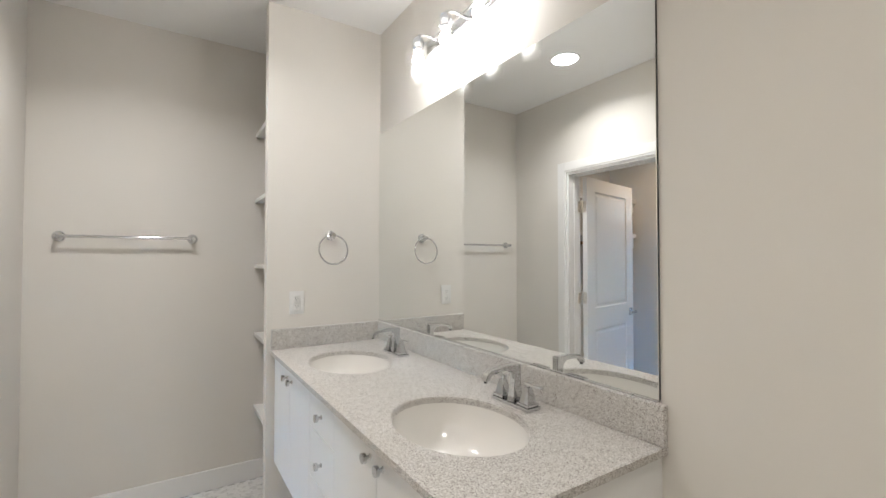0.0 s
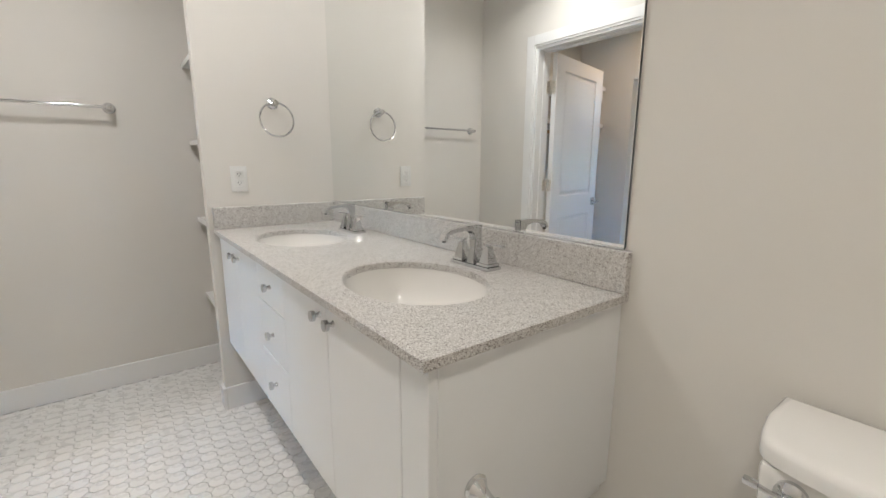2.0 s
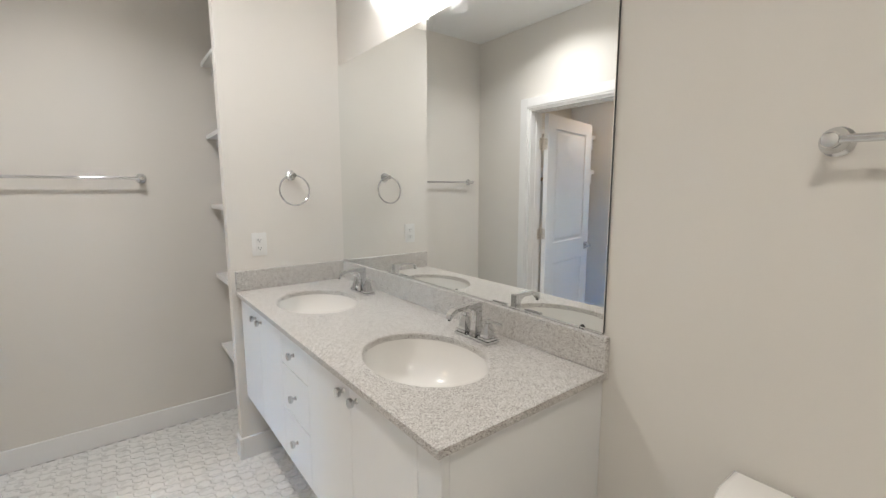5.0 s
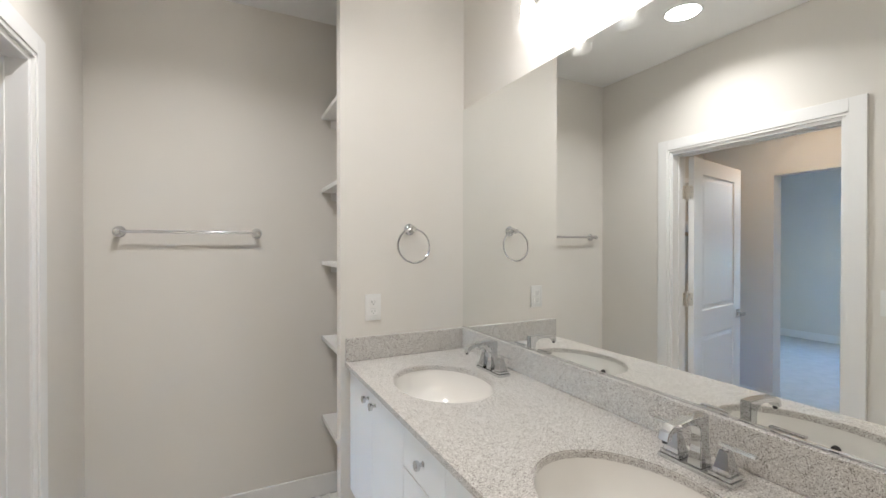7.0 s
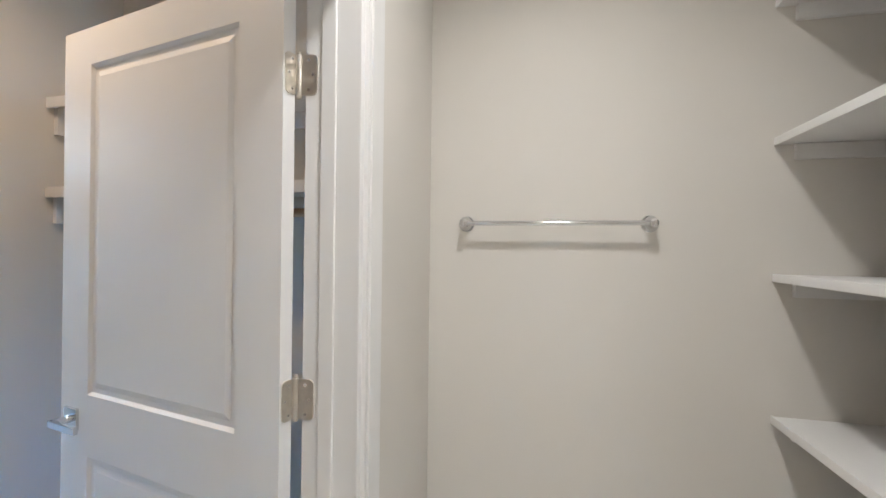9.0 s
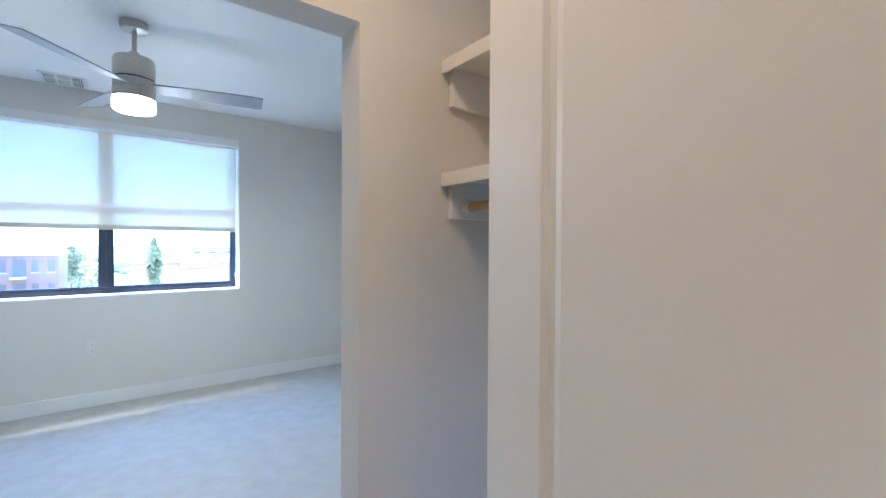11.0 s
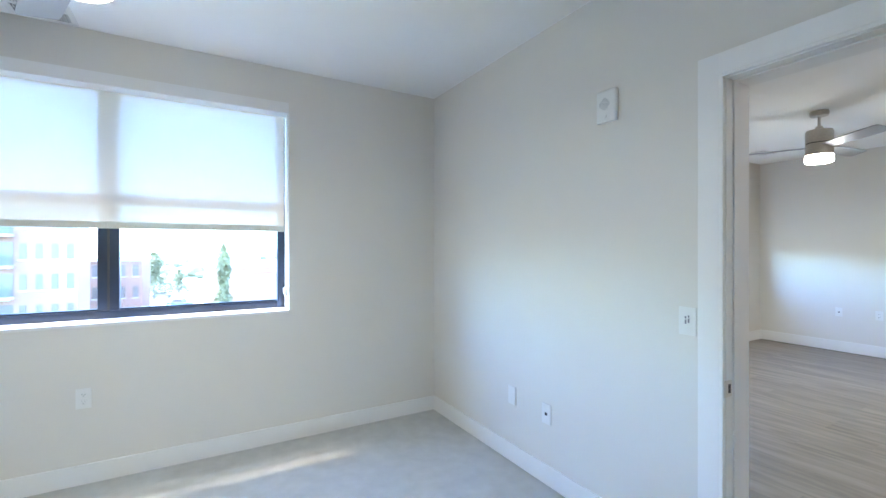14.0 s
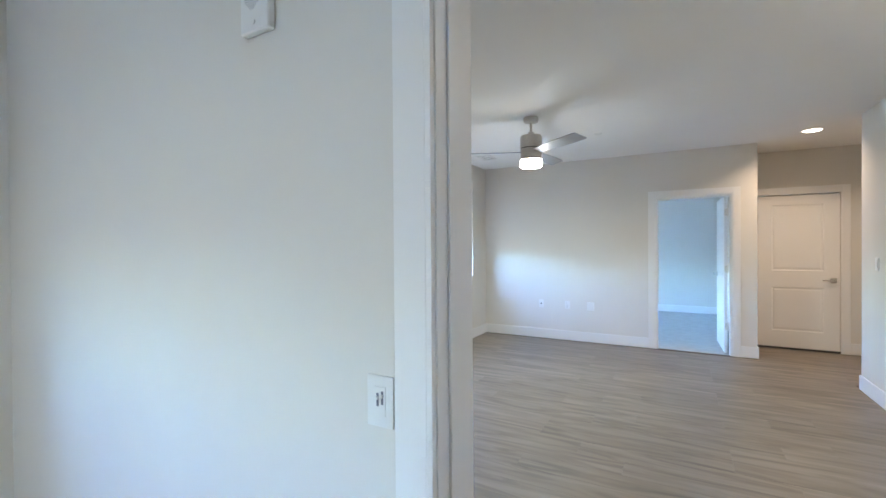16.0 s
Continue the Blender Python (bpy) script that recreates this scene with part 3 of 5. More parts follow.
def roller_blind(name, y0, y1, z_top, z_bot):
    root = thing(name, (-6.73, (y0 + y1) / 2, z_bot), "half-lowered cream solar roller blind in the window", "roller blind")
    inv = root.matrix_world.inverted()
    ps = [part("cassette", bm_box(-6.84, -6.688, y0 + 0.002, y1 - 0.002, z_top - 0.074, z_top, 0.004), M_TRIM, root, "white blind cassette")]
    bm = bmesh.new()
    n_, m_ = 24, 10
    grid = [[bm.verts.new((-6.800 + 0.0015 * math.sin(i * 0.7) * (k / m_), y0 + 0.010 + (y1 - y0 - 0.026) * i / n_, z_bot + 0.02 + (z_top - 0.07 - z_bot - 0.02) * (1 - k / m_)))
             for k in range(m_ + 1)] for i in range(n_ + 1)]
    for i in range(n_):
        for k in range(m_):
            bm.faces.new((grid[i][k], grid[i + 1][k], grid[i + 1][k + 1], grid[i][k + 1]))
    ps.append(part("cloth", bm, M_SHADE, root, "sheer cream blind cloth"))
    ps.append(part("hem_bar", bm_box(-6.808, -6.792, y0 + 0.010, y1 - 0.016, z_bot, z_bot + 0.042, 0.005), M_HEM, root, "cream hem bar"))
    ps.append(part("bead_chain", bm_tube([(-6.77, y1 - 0.010, z_top - 0.08), (-6.77, y1 - 0.010, 1.06)], 0.0022, 8), M_PLASTIC, root))
    for p in ps:
        p.matrix_parent_inverse = inv


M_HEM = mat("blind_hem", (0.66, 0.64, 0.57), 0.7, vary=0.04, scale=30)
big_window("window_1", *WIN, -0.435)
big_window("window_2", *LWIN, 5.89)
big_window("window_3", *SWIN, 9.30)
roller_blind("roller_blind", WIN[0], WIN[1], WIN[3], 1.482)
roller_blind("roller_blind", LWIN[0], LWIN[1], LWIN[3], 1.40)
# Never in view; its height tunes the daylight in the second bedroom.
roller_blind("roller_blind", SWIN[0], SWIN[1], SWIN[3], 1.38)


# ---- bathroom: vanity ----
VY0, VY1 = -1.652, -0.003
CAB_B, CAB_T = 0.345, 0.8728
van = thing("vanity_cabinet", (-0.3, -0.83, CAB_B), "white wall-hung vanity cabinet with flat doors and drawers", "vanity cabinet")
_inv = van.matrix_world.inverted()


def vpart(name, bm, material, parent=van, label=""):
    p = part(name, bm, material, parent, label)
    if parent is van:
        p.matrix_parent_inverse = _inv
    return p


bm = bm_box(-0.548, -0.001, VY0, VY0 + 0.018, CAB_B + 0.038, CAB_T, 0.0015, None, 1)
vpart("side_panel", bm, M_CAB)
vpart("side_panel", bm_box(-0.548, -0.001, VY1 - 0.018, VY1, CAB_B, CAB_T, 0.0015, None, 1), M_CAB)
vpart("bottom_panel", bm_box(-0.548, -0.001, VY0 + 0.018, VY1 - 0.018, CAB_B, CAB_B + 0.018), M_CAB)
vpart("back_panel", bm_box(-0.02, -0.001, VY0 + 0.018, VY1 - 0.018, CAB_B + 0.018, CAB_T - 0.1), M_CAB)
vpart("inner_rail", bm_box(-0.548, -0.53, VY0 + 0.018, VY1 - 0.018, CAB_T - 0.03, CAB_T), M_CAB)
vpart("filler", bm_box(-0.568, -0.5485, VY0, -1.568, CAB_B, CAB_T - 0.004, 0.0015, None, 1), M_CAB)


def knob(y, z, parent):
    k = part("knob", bm_lathe([(0.0, 0.002), (0.0085, 0.0), (0.0065, -0.003), (0.0055, -0.006), (0.0055, -0.012), (0.012, -0.0135), (0.0135, -0.015), (0.0138, -0.0235), (0.0125, -0.025), (0.0, -0.0255)], 20, (-0.568, y, z), "x"), M_CHROME, parent, "round chrome knob")
    return k


def front(name, y0, y1, z0, z1, ky, kz):
    f = vpart(name, bm_box(-0.568, -0.5495, y0 + 0.0012, y1 - 0.0012, z0 + 0.0012, z1 - 0.0012, 0.0015, None, 1), M_CAB)
    knob(ky, kz, f)


front("cabinet_door", -1.566, -1.239, CAB_B, CAB_T - 0.004, -1.279, 0.829)
front("cabinet_door", -1.239, -0.912, CAB_B, CAB_T - 0.004, -1.199, 0.829)
front("drawer", -0.912, -0.633, 0.730, CAB_T - 0.004, -0.779, 0.799)
front("drawer", -0.912, -0.633, 0.549, 0.728, -0.779, 0.636)
front("drawer", -0.912, -0.633, CAB_B, 0.547, -0.777, 0.460)
front("cabinet_door", -0.633, -0.324, CAB_B, CAB_T - 0.004, -0.366, 0.818)
front("cabinet_door", -0.324, VY1 - 0.012, CAB_B, CAB_T - 0.004, -0.281, 0.818)

# counter with two oval cut-outs
SINKS = ((-0.335, -1.262), (-0.335, -0.435))
SA, SB = 0.172, 0.222
CX0, CX1, CY0, CY1, TH, CT = -0.588, -0.001, -1.667, -0.0015, 0.019, 0.892


def counter_mesh():
    bm = bmesh.new()
    n = 64
    halves = ((CY0, (SINKS[0][1] + SINKS[1][1]) / 2, SINKS[0]), ((SINKS[0][1] + SINKS[1][1]) / 2, CY1, SINKS[1]))
    for y0, y1, (sx, sy) in halves:
        tops, outs = [], []
        for i in range(n):
            a = 2 * math.pi * i / n
            d = (math.cos(a), math.sin(a))
            tops.append((sx + SA * d[0], sy + SB * d[1]))
            k = min((CX1 - sx) / d[0] if d[0] > 1e-6 else (CX0 - sx) / d[0] if d[0] < -1e-6 else 9, (y1 - sy) / d[1] if d[1] > 1e-6 else (y0 - sy) / d[1] if d[1] < -1e-6 else 9)
            outs.append((sx + k * d[0], sy + k * d[1]))
        corners = [(x, y) for x in (CX0, CX1) for y in (y0, y1)]
        for c in corners:
            i = min(range(n), key=lambda q: (outs[q][0] - c[0]) ** 2 + (outs[q][1] - c[1]) ** 2)
            outs[i] = c
        for z, flip in ((CT, False), (CT - TH, True)):
            vi = [bm.verts.new((*p, z)) for p in tops]
            vo = [bm.verts.new((*p, z)) for p in outs]
            for i in range(n):
                j = (i + 1) % n
                bm.faces.new((vi[i], vi[j], vo[j], vo[i]))
        # rim of the cut-out
        a_ = [bm.verts.new((*p, CT)) for p in tops]
        b_ = [bm.verts.new((*p, CT - TH)) for p in tops]
        for i in range(n):
            j = (i + 1) % n
            bm.faces.new((a_[i], a_[j], b_[j], b_[i]))
    for p, q in (((CX0, CY0), (CX1, CY0)), ((CX1, CY0), (CX1, CY1)), ((CX1, CY1), (CX0, CY1)), ((CX0, CY1), (CX0, CY0))):
        bm.faces.new([bm.verts.new(c) for c in ((*p, CT), (*q, CT), (*q, CT - TH), (*p, CT - TH))])
    bmesh.ops.remove_doubles(bm, verts=bm.verts[:], dist=1e-4)
    bmesh.ops.recalc_face_normals(bm, faces=bm.faces[:])
    es = [e for e in bm.edges if len(e.link_faces) == 2 and e.calc_face_angle(0) > 1.0 and all(v.co.z > CT - 0.001 for v in e.verts)]
    bmesh.ops.bevel(bm, geom=es, offset=0.003, segments=2, affect="EDGES")
    return bm


ctr = thing("countertop", (-0.3, -0.84, CT - TH), "grey speckled granite worktop with two oval cut-outs", "countertop")
for n_, b_ in (("slab", counter_mesh()), ("backsplash", bm_box(-0.021, -0.001, CY0, CY1 - 0.0205, CT + 0.0005, 0.992, 0.002, None, 1)),
               ("side_splash", bm_box(-0.586, -0.001, CY1 - 0.020, CY1, CT + 0.0005, 0.992, 0.002, None, 1))):
    part(n_, b_, M_GRANITE, ctr).matrix_parent_inverse = ctr.matrix_world.inverted()


def sink_at(sx, sy):
    root = thing("sink", (sx, sy, CT - 0.19), "white oval undermount ceramic basin", "sink", "vanity sinks")
    prof = [(1.04, -0.0195), (1.0, -0.0197), (0.985, -0.045), (0.95, -0.08), (0.84, -0.125), (0.62, -0.155), (0.3, -0.168), (0.10, -0.172), (0.0, -0.172)]
    bm = bm_lathe(prof, 48)
    for v in bm.verts:
        v.co = Vector((v.co.x * SA * 1.01, v.co.y * SB * 1.01, v.co.z + 0.19))
    part("basin", bm, M_CERAMIC, root)
    part("drain", bm_lathe([(0.0, 0.0215), (0.016, 0.0225), (0.024, 0.021), (0.024, 0.0175)], 20), M_CHROME, root, "chrome drain")
    hx = -0.90 * SA
    ov = bm_lathe([(0.0, 0.0), (0.0085, 0.0), (0.011, 0.002), (0.011, -0.004)], 16, (hx, 0, 0.117), "x")
    part("overflow", ov, M_SLOT, root, "dark overflow hole")
    return root


def faucet_at(x, y):
    root = thing("faucet", (x, y, CT), "chrome centreset faucet with two levers", "faucet", "vanity faucets")
    bm = bm_box(-0.027, 0.027, -0.083, 0.083, 0.0005, 0.011, 0.003)
    part("base_plate", bm, M_CHROME, root)
    # spout: upright column with a square heel, thin arm and a turned-down tip
    prof = [(0.021, 0.011), (0.0165, 0.060), (0.016, 0.124), (-0.040, 0.124), (-0.098, 0.118), (-0.117, 0.108), (-0.124, 0.089), (-0.112, 0.088), (-0.105, 0.101), (-0.085, 0.107), (-0.050, 0.111), (-0.026, 0.107), (-0.014, 0.097), (-0.011, 0.080), (-0.013, 0.055), (-0.020, 0.011)]
    bm = bmesh.new()
    sides = [[bm.verts.new((px, w_ * (0.0125 if pz > 0.05 else 0.0165), pz)) for px, pz in prof] for w_ in (-1, 1)]
    for i in range(len(prof)):
        j = (i + 1) % len(prof)
        bm.faces.new((sides[0][i], sides[0][j], sides[1][j], sides[1][i]))
    bm.faces.new(sides[0][::-1])
    bm.faces.new(sides[1])
    bmesh.ops.recalc_face_normals(bm, faces=bm.faces[:])
    bmesh.ops.bevel(bm, geom=[e for e in bm.edges if e.calc_face_angle(0) > 0.6], offset=0.002, segments=2, affect="EDGES")
    sp_ = part("spout", bm, M_CHROME, root, smooth=False)
    part("aerator", bm_lathe([(0.0, -0.003), (0.0055, -0.003), (0.0055, 0.002)], 14, (-0.116, 0, 0.0855)), M_SLOT, sp_)
    for s in (-1, 1):
        bm = bm_box(-0.0235, 0.0235, s * 0.056 - 0.0235, s * 0.056 + 0.0235, 0.0115, 0.020, 0.002)
        r0 = [bm.verts.new((a * 0.018, s * 0.056 + b * 0.018, 0.020)) for a, b in ((1, 1), (-1, 1), (-1, -1), (1, -1))]
        r1 = [bm.verts.new((a * 0.0085, s * 0.056 + b * 0.0085, 0.066)) for a, b in ((1, 1), (-1, 1), (-1, -1), (1, -1))]
        for k in range(4):
            bm.faces.new((r0[k], r0[(k + 1) % 4], r1[(k + 1) % 4], r1[k]))
        bm.faces.new(r1)
        bm.faces.new(r0[::-1])
        bmesh.ops.recalc_face_normals(bm, faces=bm.faces[:])
        hd = part("handle", bm, M_CHROME, root, "chrome tapered handle", smooth=False)
        part("neck", bm_lathe([(0.0062, 0.0662), (0.0062, 0.0725)], 16, (0, s * 0.056, 0)), M_CHROME, hd)
        a, b = sorted((s * 0.044, s * 0.116))
        part("lever", bm_box(-0.0065, 0.0065, a, b, 0.0726, 0.0785, 0.0025), M_CHROME, hd)
    return root


for sx, sy in SINKS:
    sink_at(sx, sy)
    faucet_at(-0.104, sy + 0.021)

mir = tagged(link("mirror", bm_box(-0.007, -0.001, -1.648, -0.003, 0.9935, 2.052, 0.0012, None, 1), M_MIRROR, False), "large frameless wall mirror above the vanity", "mirror")

part("edge_channel", bm_box(-0.011, -0.0005, -1.648, -0.003, 0.9925, 0.9985, 0.001, None, 1), M_CHROME, mir, "thin metal channel under the mirror")
part("edge_seal", bm_box(-0.006, -0.0005, -1.6495, -1.6483, 0.9985, 2.052), M_SLOT, mir)
# vanity light with three clear glass jars
vl = thing("vanity_light", (0.0, -0.87, 2.25), "three-light chrome vanity fixture with clear glass jars", "wall lamp")
part("back_plate", bm_box(-0.022, -0.001, -0.31, 0.31, 0.03, 0.085, 0.005), M_CHROME, vl)
part("arm_rail", bm_tube([(-0.05, -0.30, 0.06), (-0.05, 0.30, 0.06)], 0.006, 12), M_CHROME, vl)
for dy in (-0.215, 0.0, 0.215):
    part("arm", bm_tube([(-0.02, dy, 0.06), (-0.09, dy, 0.062), (-0.115, dy, 0.052), (-0.12, dy, 0.035)], 0.007, 12), M_CHROME, vl)
    cup = part("socket", bm_lathe([(0.0, 0.04), (0.018, 0.04), (0.024, 0.03), (0.024, -0.005), (0.016, -0.012), (0.0, -0.012)], 20, (-0.12, dy, 0.0)), M_CHROME, vl, "chrome lamp socket")
    jar = part("glass_jar", bm_lathe([(0.022, 0.018), (0.038, 0.012), (0.051, -0.003), (0.058, -0.028), (0.058, -0.06), (0.055, -0.11), (0.051, -0.148), (0.049, -0.150), (0.048, -0.147), (0.053, -0.10), (0.056, -0.06), (0.056, -0.028), (0.049, -0.004), (0.037, 0.010), (0.022, 0.016)], 32, (-0.12, dy, 0.0)), M_JAR, vl, "clear glass jar shade")
    jar.visible_shadow = False
    bulb = part("bulb", bm_lathe([(0.0, -0.012), (0.012, -0.014), (0.014, -0.028), (0.024, -0.045), (0.026, -0.057), (0.020, -0.073), (0.0, -0.082)], 20, (-0.12, dy, 0.0)), M_BULB, vl, "glowing lamp bulb")
    bulb.visible_shadow = False
    point_lamp("vanity_bulb_light", (-0.12, -0.87 + dy, 2.198), BULB_W, WARM, 0.035)


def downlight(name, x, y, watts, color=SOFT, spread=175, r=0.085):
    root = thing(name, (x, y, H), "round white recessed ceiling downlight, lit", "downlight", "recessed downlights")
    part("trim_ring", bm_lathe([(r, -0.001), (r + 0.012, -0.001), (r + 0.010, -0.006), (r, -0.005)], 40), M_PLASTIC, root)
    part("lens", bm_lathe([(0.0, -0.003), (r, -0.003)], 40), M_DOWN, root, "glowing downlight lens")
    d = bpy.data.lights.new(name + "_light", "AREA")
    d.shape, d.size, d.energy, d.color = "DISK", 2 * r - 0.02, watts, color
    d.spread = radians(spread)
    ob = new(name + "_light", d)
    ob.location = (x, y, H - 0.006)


downlight("downlight", -1.14, -0.37, 0.66 * DOWN_W, SOFT, 140)
# Out of view; assumed from the evenly bright wall by the toilet.
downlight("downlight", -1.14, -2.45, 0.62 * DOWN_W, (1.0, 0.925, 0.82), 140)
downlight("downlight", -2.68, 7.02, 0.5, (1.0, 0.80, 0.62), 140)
# Unseen downlight, added to brighten the bedroom doorway's jamb and the ceiling.
downlight("downlight", -2.85, 3.55, 0.42, SOFT, 170)
downlight("downlight", -2.62, -0.20, 0.27, CLOSET, 150)


def towel_bar(name, p, q, out, label):
    """A chrome bar between two posts on a wall; out points away from the wall."""
    root = thing(name, p, label, "towel bar")
    p, q, o = Vector((0, 0, 0)), Vector(q) - Vector(p), Vector(out)
    ax, sg = ("x", o.x) if abs(o.x) > 0.5 else ("y", o.y)
    for c in (p, q):
        pr = [(0.0, 0.0), (0.0265, 0.0), (0.0265, 0.004), (0.021, 0.009), (0.014, 0.018), (0.011, 0.036), (0.0125, 0.046), (0.0145, 0.056), (0.0125, 0.066), (0.0, 0.070)]
        part("post", bm_lathe([(r, h * sg) for r, h in pr], 24, c, ax), M_CHROME, root, "chrome post with round flange")
    part("bar", bm_tube([p + o * 0.056, q + o * 0.056], 0.0075, 16), M_CHROME, root)


towel_bar("towel_bar", (-1.480, Y_T, 1.454), (-0.900, Y_T, 1.454), (0, -1, 0), "chrome towel bar with round posts on the wall")
towel_bar("towel_bar", (0.0, -2.085, 1.472), (0.0, -2.665, 1.472), (-1, 0, 0), "chrome towel bar on the wall above the toilet")

tr = thing("towel_ring", (-0.288, 0.0, 1.464), "chrome towel ring hanging on the wall above the counter", "towel ring")
part("post", bm_lathe([(r, -h) for r, h in [(0.0, 0.0), (0.0265, 0.0), (0.0265, 0.004), (0.02, 0.009), (0.012, 0.018), (0.010, 0.036), (0.014, 0.046), (0.012, 0.058), (0.0, 0.06)]], 24, (0, 0, 0), "y"), M_CHROME, tr)
part("ring", bm_tube([(0.076 * math.sin(a), -0.048 - 0.014 * (1 - math.cos(a)) / 2, -0.076 + 0.076 * math.cos(a)) for a in [2 * math.pi * i / 48 for i in range(49)]], 0.0045, 10), M_CHROME, tr)


def outlet(name, at, rz, label, kind_="outlet", w=0.072, h=0.116):
    """A wall plate facing its own -y."""
    root = thing(name, at, label, kind_, rz=rz)
    part("cover_plate", bm_box(-w / 2, w / 2, -0.006, -0.0003, -h / 2, h / 2, 0.003), M_PLASTIC, root)
    if kind_ == "outlet":
        for z in (-0.02, 0.02):
            s = part("socket", bm_box(-0.0165, 0.0165, -0.0082, -0.0055, z - 0.014, z + 0.014, 0.004), M_PLASTIC, root)
            bm = bm_box(-0.0075, -0.0055, -0.0086, -0.008, z - 0.001, z + 0.007)
            bm_box(0.0055, 0.0075, -0.0086, -0.008, z - 0.001, z + 0.006, 0, bm)
            bm_lathe([(0.0, -0.0084), (0.0024, -0.0084), (0.0024, -0.008)], 10, (0, 0, z - 0.007), "y", bm)
            part("slots", bm, M_SLOT, s)
    elif kind_ == "light switch":
        n = max(1, round((w - 0.026) / 0.046))
        for k in range(n):
            c = (k - (n - 1) / 2) * 0.046
            part("switch_frame", bm_box(c - 0.0175, c + 0.0175, -0.0072, -0.0055, -0.034, 0.034, 0.001), M_PLASTIC, root)
            part("rocker", bm_box(c - 0.0155, c + 0.0155, -0.010, -0.0068, -0.031, 0.031, 0.003), M_PLASTIC, root)
    elif kind_ == "data outlet":
        part("jack", bm_box(-0.009, 0.009, -0.0085, -0.0055, -0.008, 0.008, 0.001), M_SLOT, root)
    return root


outlet("outlet", (-0.462, 0.0, 1.118), 0, "white duplex outlet above the counter splash")
outlet("light_switch", (X_W1, -1.035, 1.13), 90, "white light switch beside the bathroom door", "light switch", w=0.072)

# linen shelves beside the wing wall
for z in (2.11, 1.705, 1.305, 0.888, 0.445):
    sh = thing("linen_shelf", (-0.28, 0.33, z - 0.02), "white painted fixed shelf in the linen niche", "shelf", "linen shelves")
    part("board", bm_box(-0.28, 0.279, -0.264, 0.274, 0.0, 0.02, 0.002), M_TRIM, sh)
    part("front_edge", bm_box(-0.286, -0.2805, -0.264, 0.274, -0.002, 0.022, 0.0015), M_TRIM, sh)
    part("cleat", bm_box(-0.235, 0.279, 0.256, 0.274, -0.045, -0.0005, 0.002), M_TRIM, sh)
    part("cleat", bm_box(-0.235, 0.279, -0.264, -0.246, -0.045, -0.0005, 0.002), M_TRIM, sh)

# toilet-paper holder on the vanity's end panel
tp = thing("paper_holder", (-0.462, VY0 + 0.0005, 0.600), "chrome open toilet paper holder on the vanity side", "paper holder")
part("post", bm_lathe([(r, -h) for r, h in [(0.0, 0.0), (0.026, 0.0), (0.027, 0.004), (0.022, 0.008), (0.021, 0.012), (0.015, 0.018), (0.010, 0.036), (0.009, 0.048), (0.014, 0.054), (0.015, 0.062), (0.011, 0.07), (0.0, 0.072)]], 24, (0, 0, 0), "y"), M_CHROME, tp)
part("arm", bm_tube([(0.0, -0.060, -0.002), (-0.022, -0.062, -0.02), (-0.034, -0.063, -0.05), (-0.030, -0.063, -0.085), (-0.016, -0.063, -0.100), (0.0, -0.063, -0.103), (0.06, -0.063, -0.103), (0.105, -0.063, -0.103), (0.118, -0.063, -0.096), (0.125, -0.063, -0.075)], 0.0055, 12), M_CHROME, tp)

# toilet
TY = -2.235
to = thing("toilet", (-0.35, TY, 0.0), "white two-piece ceramic toilet with a chrome flush lever", "toilet")


